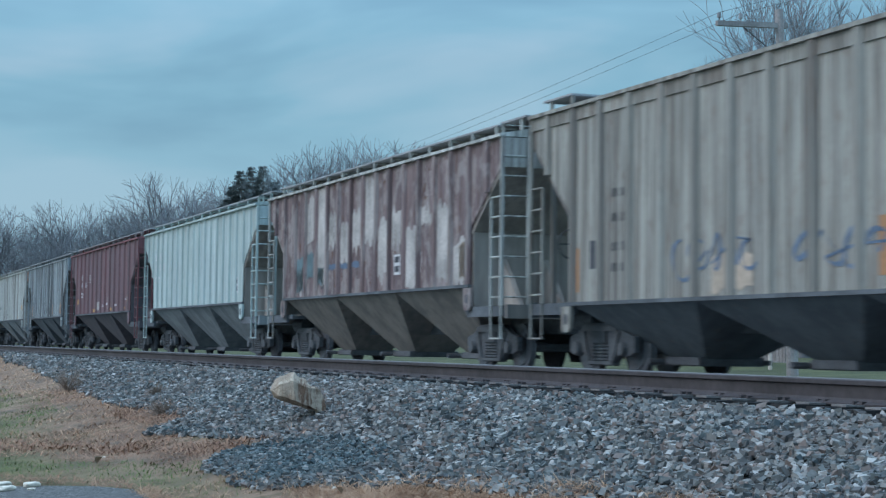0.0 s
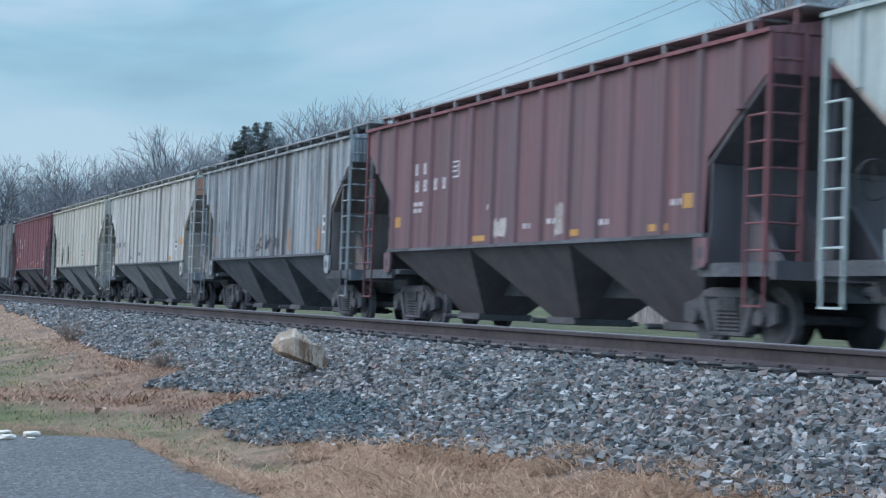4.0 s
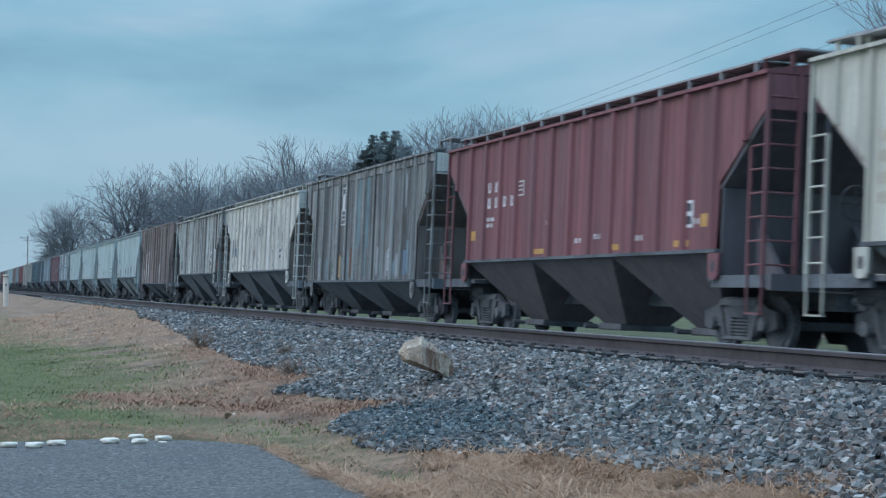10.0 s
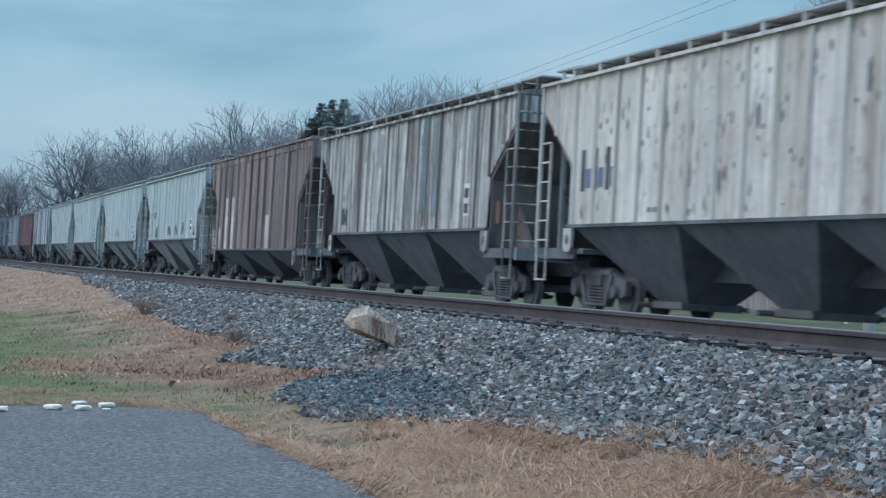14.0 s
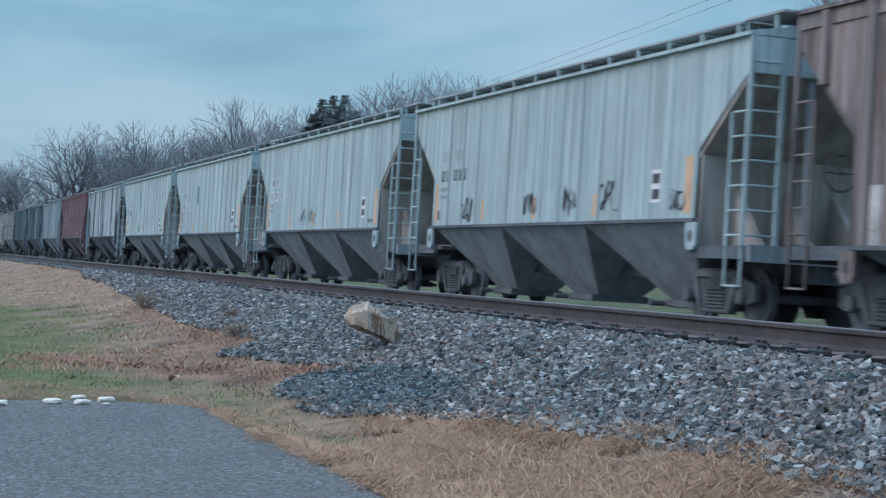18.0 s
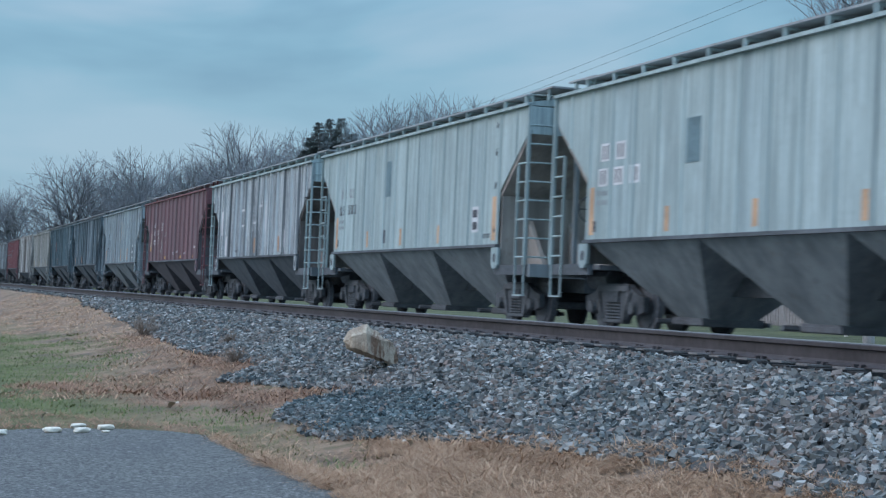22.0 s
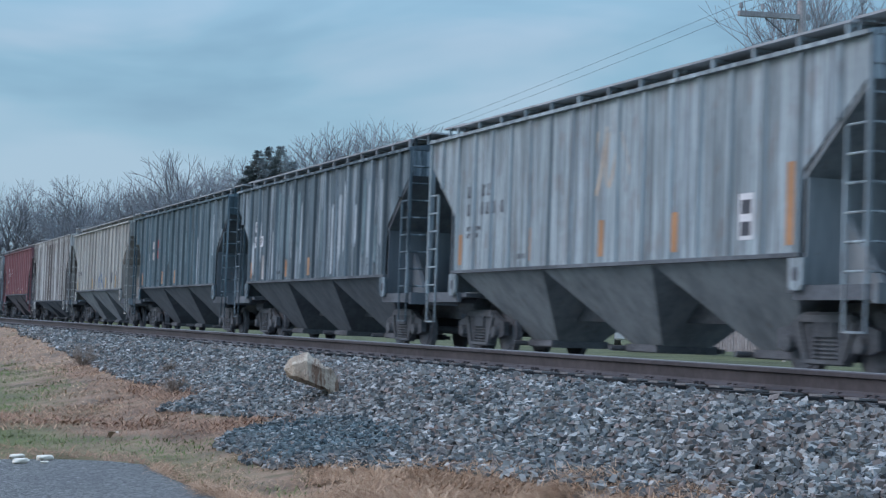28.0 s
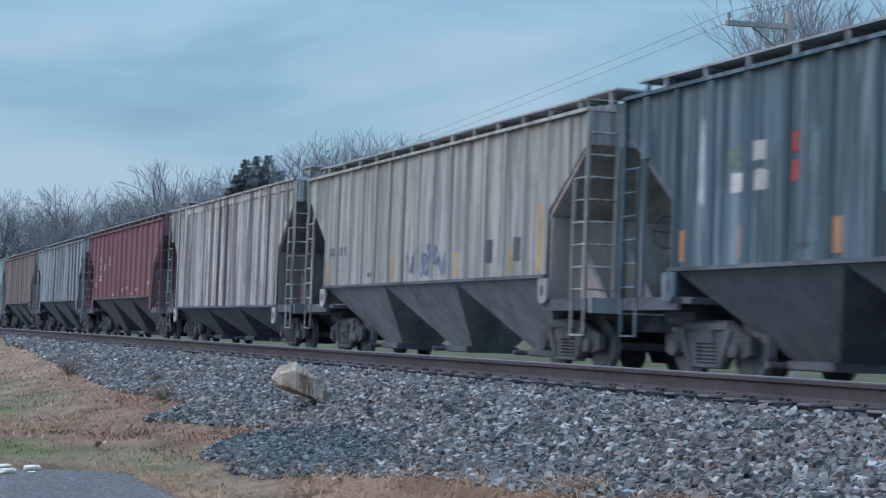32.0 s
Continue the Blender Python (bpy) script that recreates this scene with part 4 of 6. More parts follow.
def scrawl(n, u0, u1, w0, w1, material, seed, thick=0.05, turns=5, label="sprayed graffiti strokes"):
    """Loose looping spray strokes."""
    rng = random.Random(seed)
    (x0, z0), (x1, z1) = on_side(n, u0, w0), on_side(n, u1, w1)
    bm = bmesh.new()
    prev = None
    for k in range(turns):
        cx = x0 + (x1 - x0) * (k + 0.5) / turns
        cz, rx, rz = (z0 + z1) / 2 + rng.uniform(-0.1, 0.1) * (z1 - z0), (x1 - x0) / turns * rng.uniform(0.35, 0.65), (z1 - z0) / 2 * rng.uniform(0.6, 1.0)
        a0, span, e = rng.uniform(0, 6.28), rng.uniform(3.0, 6.0), rng.uniform(0.5, 1.5)
        for i in range(15):
            a = a0 + span * i / 14
            px, pz = cx + rx * math.cos(a), cz + rz * math.sin(a * e)
            wd = thick * (0.6 + 0.6 * math.sin(3.14 * i / 14))
            cur = [bm.verts.new((px + wd * sx, -WIDE - 0.009, pz + wd * sz)) for sx, sz in ((-0.5, 0.5), (0.5, -0.5))]
            if prev:
                bm.faces.new((prev[0], prev[1], cur[1], cur[0]))
            prev = cur
    return part("graffiti", bm, material, train[n][0], label)


def blob(n, u, w, size, material, seed):
    """A sprayed blot: many small blots that thin out, with fine drips."""
    rng = random.Random(seed)
    x, z = on_side(n, u, w)
    bm = bmesh.new()
    for i in range(26):
        cx, cz = x + rng.gauss(0, 0.36) * size, z + rng.gauss(0, 0.5) * size
        r = size * rng.uniform(0.06, 0.22)
        prism(bm, [(cx + r * rng.uniform(0.5, 1.1) * math.cos(0.8976 * j), cz + r * rng.uniform(0.6, 1.5) * math.sin(0.8976 * j)) for j in range(7)], -WIDE - 0.006 - 0.0002 * i, -WIDE - 0.002)
    for i in range(7):
        dx = rng.uniform(-0.6, 0.6) * size
        box(bm, x + dx - 0.008, x + dx + 0.01, -WIDE - 0.013, -WIDE - 0.002, z - size * rng.uniform(0.9, 2.0), z)
    return part("graffiti", bm, material, train[n][0], "black sprayed blot with drips")


def reflector(n, u, w0, w1, material=None, wide=0.012):
    return patch(n, "reflector", u - wide / 2, u + wide / 2, w0, w1, material or M_ORANGE)


def placard(n, u, w, h=0.17):
    """A small framed notice: a white plate with dark rows."""
    p = patch(n, "notice_plate", u, u + 0.024, w, w + h, M_MARK)
    (x0, z0), (x1, z1) = on_side(n, u, w), on_side(n, u + 0.024, w + h)
    bm = bmesh.new()
    for k in range(2):
        box(bm, x0 + 0.06, x1 - 0.06, -WIDE - 0.012, -WIDE - 0.007, z0 + 0.06 + k * (z1 - z0) * 0.47, z0 + 0.06 + k * (z1 - z0) * 0.47 + (z1 - z0) * 0.3)
    part("marking", bm, M_INK, p)


def stencils(n, u, w, material=None):
    """The usual block of two lines and small print at the rear end."""
    lettering(n, u, w, 4, 0.24, material, 1.5)
    lettering(n, u, w - 0.13, 6, 0.24, material, 1.3)
    lettering(n, u, w - 0.24, 8, 0.09, material)
    lettering(n, u, w - 0.29, 7, 0.09, material)


def dress_train():
    A, B, C, D, E, F, G, H, I, J, K, L, M, N, O, P, Q, R, S, T, U, V, W, X = range(24)
    # grey car
    for u in (0.118, 0.50, 0.66, 0.885):
        reflector(A, u, 0.05, 0.27)
    patch(A, "notice_plate", 0.15, 0.163, 0.16, 0.30, M_INK)
    scrawl(A, 0.33, 0.48, 0.08, 0.28, M_BLUE, 1, 0.06, 5)
    scrawl(A, 0.54, 0.74, 0.08, 0.26, M_BLUE, 2, 0.06, 6)
    for w in (0.5, 0.38, 0.24, 0.14):
        lettering(A, 0.20, w, 5, 0.14, M_INK)
    patch(A, "rust_patch", 0.40, 0.47, 0.02, 0.16, M_TAN, "", 0.08)
    # brown car with white patches between its posts
    xs = rib_xs(17)
    rise = {2: (0.05, 0.25), 3: (0.50, 0.88), 4: (0.10, 0.95), 5: (0.42, 0.72), 6: (0.30, 0.62), 7: (0.35, 0.70), 8: (0.40, 0.92), 9: (0.10, 0.55), 10: (0.35, 0.66), 11: (0.0, 0.50), 12: (0.45, 0.60), 13: (0.05, 0.62), 14: (0.0, 0.3)}
    for i, (a, b) in rise.items():
        u0, u1 = (xs[i] + 0.10 + HALF) / (2 * HALF), (xs[i + 1] - 0.14 + HALF) / (2 * HALF)
        patch(B, "paint_patch", u0, u1, a, b, M_OLDWHITE, "peeling white paint", 0.16)
    for u0, u1, w0, w1 in ((0.165, 0.20, 0.05, 0.36), (0.22, 0.255, 0.18, 0.40), (0.275, 0.31, 0.10, 0.26)):
        patch(B, "paint_patch", u0, u1, w0, w1, M_TEALPAINT, "faded teal painted block", 0.06)
    for u0 in (0.335, 0.39, 0.445):
        patch(B, "paint_patch", u0, u0 + 0.036, 0.22, 0.27, M_BLUE, "dark blue painted stripe", 0.03)
    specks(B, 50, M_RUST, "small rust chips", 91)
    for u in (0.63, 0.71):
        placard(B, u, 0.12, 0.16)
    patch(B, "rust_patch", 0.865, 0.888, 0.05, 0.30, M_TAN, "", 0.05)
    stencils(C, 0.12, 0.62, M_MARK)
    placard(C, 0.84, 0.10)
    # red cars
    for n, s in ((D, 3), (H, 4), (R, 5), (X, 6)):
        stencils(n, 0.17, 0.56)
        outlined(n, 0.305, 0.332, 0.50, 0.62, M_MARK)
        for u in (0.38, 0.62, 0.80):
            patch(n, "reflector", u, u + 0.035, 0.025, 0.065, M_YELLOW)
        patch(n, "reflector", 0.112, 0.137, 0.17, 0.25, M_YELLOW)
        patch(n, "reflector", 0.862, 0.89, 0.14, 0.22, M_YELLOW)
        for u, w in ((0.42, 0.24), (0.52, 0.09), (0.58, 0.11), (0.70, 0.08), (0.84, 0.16)):
            lettering(n, u, w, 3, 0.10)
    placard(H, 0.82, 0.14)
    patch(D, "paint_patch", 0.44, 0.475, 0.06, 0.16, M_OLDWHITE, "", 0.06)
    patch(D, "paint_patch", 0.60, 0.635, 0.04, 0.22, M_OLDWHITE, "", 0.08)
    scrawl(R, 0.115, 0.165, 0.24, 0.50, M_TAN, 11, 0.12, 2)
    scrawl(R, 0.26, 0.33, 0.10, 0.42, M_OLDWHITE, 12, 0.07, 3)
    scrawl(R, 0.37, 0.41, 0.28, 0.48, M_OLDWHITE, 13, 0.05, 2)
    # slate car
    for u in (0.118, 0.30, 0.48, 0.66, 0.84):
        reflector(E, u, 0.04, 0.24)
    lettering(E, 0.14, 0.30, 2, 0.26, M_INK, 1.2)
    lettering(E, 0.20, 0.30, 2, 0.30, M_INK, 1.2)
    scrawl(E, 0.28, 0.36, 0.04, 0.18, M_INK, 21, 0.045, 5)
    scrawl(E, 0.40, 0.60, 0.05, 0.20, M_INK, 22, 0.04, 9)
    placard(E, 0.86, 0.18, 0.16)
    # ivory car
    for u, w in ((0.113, 0.14), (0.858, 0.20)):
        patch(F, "reflector", u, u + 0.03, w, w + 0.09, M_YELLOW)
    patch(F, "reflector", 0.74, 0.78, 0.015, 0.06, M_YELLOW)
    for u in (0.115, 0.15, 0.185, 0.22):
        patch(F, "notice_plate", u, u + 0.018, 0.24, 0.31, M_INK)
    lettering(F, 0.40, 0.10, 5, 0.12, M_INK)
    placard(F, 0.82, 0.14, 0.12)
    # cream car
    blob(G, 0.225, 0.22, 0.34, M_INK, 31)
    blob(G, 0.345, 0.27, 0.42, M_INK, 32)
    for w in (0.50, 0.40, 0.29, 0.19):
        lettering(G, 0.118, w, 6, 0.16, M_TAN)
    for u in (0.19, 0.40, 0.55, 0.70):
        reflector(G, u, 0.03, 0.22, M_PEACH)
    lettering(G, 0.46, 0.12, 5, 0.12, M_TAN)
    placard(G, 0.62, 0.14, 0.14)
    # umber car with painted panels
    rng = random.Random(41)
    tones = (M_GREYPATCH, M_TEALPAINT, M_YELLOWOLD, M_GREYPATCH, M_INK, M_GREENPAINT, M_TEALPAINT, M_RUST, M_BLUE)
    xs = rib_xs(14)
    for i in range(1, 12):
        for j in range(3):
            a = (xs[i] + 0.10 + 0.33 * j + HALF) / (2 * HALF)
            if rng.random() < 0.7:
                low = rng.uniform(0.01, 0.06)
                patch(I, "paint_patch", a, a + rng.uniform(0.010, 0.018), low, low + rng.uniform(0.10, 0.26), rng.choice(tones), "", 0.06)
    for w0, w1 in ((0.80, 0.98), (0.52, 0.66)):
        outlined(I, 0.335, 0.372, w0, w1, M_MARK)
    patch(I, "paint_patch", 0.345, 0.362, 0.66, 0.80, M_MARK, "white painted emblem", 0.05)
    for u0, u1 in ((0.455, 0.495), (0.525, 0.565)):
        patch(I, "paint_patch", u0, u1, 0.30, 0.94, M_TEALPAINT, "teal repainted strip", 0.10)
    outlined(I, 0.715, 0.74, 0.08, 0.26, M_MARK)
    patch(I, "paint_patch", 0.80, 0.83, 0.60, 0.86, M_GREYPATCH, "", 0.10)
    # chalky car
    for u in (0.122, 0.156, 0.190):
        patch(J, "marking", u, u + 0.011, 0.22, 0.50, M_INK)
        patch(J, "marking", u + 0.013, u + 0.028, 0.24, 0.37, M_BLUE)
    specks(J, 130, M_DARK, "dark chips and grime runs", 92)
    specks(J, 40, M_RUST, "rust chips", 93)
    placard(J, 0.78, 0.13, 0.17)
    for i, (u, w) in enumerate(((0.52, 0.55), (0.70, 0.66), (0.76, 0.5), (0.33, 0.6), (0.45, 0.2), (0.61, 0.12), (0.27, 0.3))):
        patch(J, "rust_patch", u, u + 0.007, w - 0.05, w + 0.07, BAYS["dark"], "dark grime run", 0.10)
    # ash car
    specks(K, 50, M_DARK, "dark chips and grime runs", 94)
    for u in (0.60, 0.66):
        patch(K, "paint_patch", u, u + 0.022, 0.12, 0.95, M_TEALPAINT, "blue-grey repainted strip", 0.12)
    scrawl(K, 0.14, 0.20, 0.03, 0.28, M_INK, 95, 0.07, 4)
    placard(K, 0.80, 0.10, 0.26)
    patch(K, "marking", 0.14, 0.175, 0.08, 0.24, M_INK)
    patch(K, "marking", 0.365, 0.395, 0.60, 0.90, M_GREYPATCH, "", 0.08)
    for u in (0.36, 0.62, 0.94):
        reflector(K, u, 0.03, 0.2, M_RUST)
    # dark brown car with white panels
    patch(L, "paint_patch", 0.108, 0.14, 0.0, 0.24, M_OLDWHITE, "white painted panel")
    patch(L, "paint_patch", 0.165, 0.22, 0.0, 0.56, M_OLDWHITE, "white painted panel")
    patch(L, "paint_patch", 0.23, 0.29, 0.0, 0.56, M_OLDWHITE, "white painted panel")
    patch(L, "marking", 0.178, 0.187, 0.20, 0.32, M_INK)
    lettering(L, 0.237, 0.27, 6, 0.08, M_INK)
    lettering(L, 0.237, 0.21, 6, 0.08, M_INK)
    for w in (0.46, 0.36):
        lettering(L, 0.172, w, 4, 0.22, M_INK, 1.2)
    patch(L, "paint_patch", 0.62, 0.68, 0.0, 0.33, M_OLDWHITE, "white painted panel", 0.03)
    # pale cars
    for n in (M, N, O, P):
        if n in (N, O):
            for u, w in ((0.133, 0.50), (0.172, 0.50), (0.128, 0.34), (0.168, 0.34), (0.208, 0.34)):
                patch(n, "marking", u, u + 0.024, w, w + 0.115, M_MARK)
                (x0, z0), (x1, z1) = on_side(n, u, w), on_side(n, u + 0.024, w + 0.115)
                for k in (0.22, 0.62):
                    bm = bmesh.new()
                    box(bm, x0 + (x1 - x0) * k, x0 + (x1 - x0) * (k + 0.14), -WIDE - 0.012, -WIDE - 0.007, z0 + 0.04, z1 - 0.04)
                    part("marking", bm, M_INK, train[n][0])
        else:
            lettering(n, 0.133, 0.52, 4, 0.26, M_GREYPATCH, 1.3)
            lettering(n, 0.128, 0.36, 5, 0.26, M_INK, 1.3)
        lettering(n, 0.125, 0.28, 6, 0.09, M_GREYPATCH)
        lettering(n, 0.125, 0.22, 6, 0.09, M_GREYPATCH)
        placard(n, 0.80, 0.10, 0.20)
        reflector(n, 0.884, 0.03, 0.36, M_PEACH, 0.016)
        reflector(n, 0.112, 0.03, 0.34, M_PEACH)
        for u in (0.30, 0.48, 0.66):
            reflector(n, u, 0.03, 0.18, M_PEACH, 0.010)
        patch(n, "marking", 0.118, 0.124, 0.05, 0.12, M_INK)
        lettering(n, 0.845, 0.05, 4, 0.10, M_INK)
    scrawl(M, 0.21, 0.26, 0.02, 0.20, M_INK, 51, 0.045, 3)
    for u in (0.44, 0.57):
        scrawl(M, u, u + 0.045, 0.05, 0.24, M_INK, int(u * 100), 0.035, 8)
    scrawl(M, 0.67, 0.73, 0.05, 0.25, M_INK, 53, 0.045, 4)
    scrawl(M, 0.845, 0.875, 0.05, 0.18, M_INK, 54, 0.04, 3)
    scrawl(N, 0.38, 0.52, 0.05, 0.24, M_INK, 55, 0.03, 6)
    patch(O, "paint_patch", 0.338, 0.368, 0.42, 0.68, M_TEALPAINT, "grey painted-out panel")
    patch(P, "paint_patch", 0.395, 0.42, 0.48, 0.80, M_TEALPAINT, "grey painted-out panel")
    patch(P, "marking", 0.38, 0.40, 0.06, 0.18, M_INK)
    for w in (0.9, 0.7, 0.45, 0.12):
        blob(P, 0.885, w, 0.05, M_INK, int(w * 50))
    # zinc car
    for u, w1 in ((0.125, 0.62), (0.155, 0.66)):
        patch(Q, "paint_patch", u, u + 0.02, 0.30, w1, M_MARK)
    patch(Q, "paint_patch", 0.175, 0.195, 0.02, 0.28, M_MARK)
    for u, w in ((0.34, 0.58), (0.36, 0.38), (0.48, 0.40), (0.52, 0.60), (0.56, 0.64)):
        patch(Q, "marking", u, u + 0.05, w, w + 0.025, M_MARK)
    for u in (0.47, 0.53, 0.60):
        patch(Q, "marking", u, u + 0.008, 0.30, 0.62, M_MARK)
    placard(Q, 0.76, 0.08, 0.20)
    for u in (0.50, 0.73, 0.885):
        reflector(Q, u, 0.04, 0.22)
    # blue-grey car
    stencils(S, 0.135, 0.52, M_INK)
    for u in (0.115, 0.33, 0.52, 0.68, 0.884):
        reflector(S, u, 0.04, 0.26 if u < 0.88 else 0.45)
    placard(S, 0.80, 0.08, 0.24)
    scrawl(S, 0.50, 0.58, 0.40, 0.90, M_TAN, 61, 0.07, 3)
    # slate blue and teal cars
    for u, w in ((0.138, 0.52), (0.138, 0.36), (0.172, 0.36)):
        patch(T, "marking", u, u + 0.024, w, w + 0.11, M_MARK)
        (x0, z0), (x1, z1) = on_side(T, u, w), on_side(T, u + 0.024, w + 0.11)
        for k in (0.24, 0.60):
            bm = bmesh.new()
            box(bm, x0 + (x1 - x0) * k, x0 + (x1 - x0) * (k + 0.14), -WIDE - 0.012, -WIDE - 0.007, z0 + 0.05, z1 - 0.05)
            part("marking", bm, M_INK, train[T][0])
    for u in (0.152, 0.195):
        patch(T, "paint_patch", u, u + 0.017, 0.02, 0.26, M_OLDWHITE, "", 0.03)
    for n in (T, U):
        for u in (0.115, 0.22, 0.36, 0.50, 0.64, 0.884):
            reflector(n, u, 0.03, 0.20 if u < 0.88 else 0.42)
    rng = random.Random(77)
    for car_no, ribs in ((T, 16), (U, 16)):
        xs = rib_xs(ribs)
        for i in range(1, ribs - 2):
            for j in range(2):
                a = (xs[i] + 0.12 + 0.42 * j + rng.uniform(0, 0.1) + HALF) / (2 * HALF)
                if rng.random() < (0.62 if car_no == T else 0.5):
                    low = rng.uniform(0.0, 0.35)
                    patch(car_no, "paint_patch", a, a + rng.uniform(0.006, 0.016), low, min(0.97, low + rng.uniform(0.25, 0.65)), rng.choice((M_RUBBED, M_RUBBED, M_TEALPAINT)), "", 0.10)
    for u, w, mt in ((0.195, 0.50, M_GREENPAINT), (0.235, 0.52, M_OLDWHITE), (0.20, 0.37, M_OLDWHITE), (0.238, 0.37, M_OLDWHITE), (0.285, 0.53, M_REDOLD), (0.285, 0.39, M_REDOLD)):
        patch(U, "graffiti", u, u + 0.02, w, w + 0.10, mt, "small sprayed letter", 0.02)
    # sandy car
    scrawl(V, 0.46, 0.60, 0.04, 0.26, M_BLUE, 71, 0.11, 7)
    lettering(V, 0.12, 0.26, 6, 0.2, M_INK)
    for u in (0.73, 0.81):
        patch(V, "notice_plate", u, u + 0.02, 0.10, 0.26, M_INK)
    for u in (0.112, 0.40, 0.64, 0.80):
        reflector(V, u, 0.02, 0.2, M_YELLOWOLD)
    reflector(V, 0.884, 0.02, 0.46, M_YELLOWOLD, 0.016)
    # cream end panel of the umber car
    for ob in train[I][0].children:
        if ob.data == TYPES["deep"]["end_panel_front"]:
            ob.material_slots[0].link = "OBJECT"
            ob.material_slots[0].material = PAINTS["chalk"]
            ob["label"] = "peeling cream end panel"
    # orange end panel of the ivory car
    for ob in train[F][0].children:
        if ob.name.startswith("end_panel") and ob.data == TYPES["rib"]["end_panel_front"]:
            ob.material_slots[0].link = "OBJECT"
            ob.material_slots[0].material = PAINTS["peach"]
            ob["label"] = "faded orange end panel"
    for n in range(24):
        if train[n][2] in ("rib", "post") and n not in (C, D, H, R, X):
            lettering(n, 0.30, 0.06, 4, 0.09, M_INK)


dress_train()


def car_pose(x):
    """A car on the line with its middle at x."""
    return pose(x, TRAIN_Y + bend(x), TRAIN_Z, 0, 0, heading(x)) @ pose(0, 0, 0, -CANT, 0, 0)


def motions():
    for car, mid, kind in train:
        walk(car, [(t, car_pose(mid + SPEED * (t - 16))) for t in (0, 4, 8, 12, 16, 20, 24, 28, 32)])

# ---------------------------------------------------------------- ballast, grass, rock and stones on the bank


def ballast_edge(x):
    """Where the ballast ends towards the verge, counted across the line."""
    stops = ((-5, 5.15), (-9.6, 5.13), (-12.7, 4.76), (-13.3, 4.4), (-14.2, 3.98), (-16.6, 4.05), (-17.5, 4.35), (-17.7, 5.05), (-18.4, 4.95), (-19.0, 4.75), (-20.8, 4.4),
             (-21.3, 4.6), (-21.6, 5.05), (-26.4, 4.95), (-31.4, 5.31), (-44, 6.07), (-50, 6.25), (-58, 6.85), (-200, 6.95))
    for (xa, ya), (xb, yb) in zip(stops, stops[1:]):
        if xb <= x <= xa:
            return ya + (yb - ya) * (xa - x) / (xa - xb)
    return 5.15


def block():
    """The corners and triangles of a rough block, from which the stones are broken."""
    v = np.array([(x, y, z) for x in (-0.72, 0.72) for y in (-0.72, 0.72) for z in (-0.72, 0.72)])
    quads = ((0, 1, 3, 2), (4, 6, 7, 5), (0, 4, 5, 1), (2, 3, 7, 6), (0, 2, 6, 4), (1, 5, 7, 3))
    f = np.array([t for a, b, c, d in quads for t in ((a, b, c), (a, c, d))])
    return v, f


def lying(rng, n):
    """n turns as matrices: any heading, and a lean of mostly less than thirty degrees."""
    yaw, lean, way = rng.uniform(0, 6.2832, n), np.abs(rng.normal(0, 0.55, n)), rng.uniform(0, 6.2832, n)
    q = np.stack([np.cos(lean / 2), np.sin(lean / 2) * np.cos(way), np.sin(lean / 2) * np.sin(way), np.zeros(n)], 1)
    w, x, y, z = q.T
    tip = np.stack([1 - 2 * (y * y + z * z), 2 * (x * y - z * w), 2 * (x * z + y * w), 2 * (x * y + z * w), 1 - 2 * (x * x + z * z), 2 * (y * z - x * w),
                    2 * (x * z - y * w), 2 * (y * z + x * w), 1 - 2 * (x * x + y * y)], 1).reshape(n, 3, 3)
    c, d, o = np.cos(yaw), np.sin(yaw), np.zeros(n)
    turn = np.stack([c, -d, o, d, c, o, o, o, o + 1], 1).reshape(n, 3, 3)
    return np.einsum("nij,njk->nik", tip, turn)


def stones(name, places, sizes, material, label, seed):
    """Broken stones at the places, as one mesh."""
    rng = np.random.default_rng(seed)
    v, f = block()
    n = len(places)
    shape = v[None] * (1 + rng.uniform(-0.30, 0.22, (n, len(v), 1))) + rng.uniform(-0.20, 0.20, (n, len(v), 3))
    shape = shape * (np.asarray(sizes)[:, None] * rng.uniform([0.85, 0.62, 0.5], [1.3, 1.0, 0.85], (n, 3)))[:, None, :]
    flat = lying(rng, n)
    shape = np.einsum("nij,nkj->nki", flat, shape)
    verts = (shape + np.asarray(places)[:, None, :]).reshape(-1, 3)
    faces = (f[None] + (np.arange(n) * len(v))[:, None, None]).reshape(-1, 3)
    ob = put(name, raw_mesh(name, verts, faces), material)
    return tagged(ob, label, "gravel", kind="stuff")


def stone_material(name, tones):
    """Broken stone: every piece takes one of the tones, with grain and a dusty film."""
    k = Mat(name, 0.88)
    ramp = k.n.new("ShaderNodeValToRGB")
    ramp.color_ramp.interpolation = "CONSTANT"
    e = ramp.color_ramp.elements
    for i, c in enumerate(tones):
        at = e[i] if i < 2 else e.new(0.5)
        at.color = (*c, 1)
    for i in range(len(tones)):
        e[i].position = i / len(tones)
    for i, c in enumerate(tones):
        e[i].color = (*c, 1)
    k.l.new(k.geo.outputs["Random Per Island"], ramp.inputs[0])
    p = k.coord(space="World")
    grain, film = k.noise(p, 48.0, 4), k.noise(p, 0.9, 4)
    col = k.mix(k.math("MULTIPLY", k.span(grain, 0.4, 0.7), 0.35), ramp.outputs[0], k.mix(1.0, ramp.outputs[0], (0.4, 0.41, 0.42), "MULTIPLY"))
    col = k.mix(k.math("MULTIPLY", k.span(film, 0.45, 0.62), 0.22), col, (0.20, 0.15, 0.125))
    k.color(col)
    k.bump(grain, 0.3, 0.006)
    return k.m


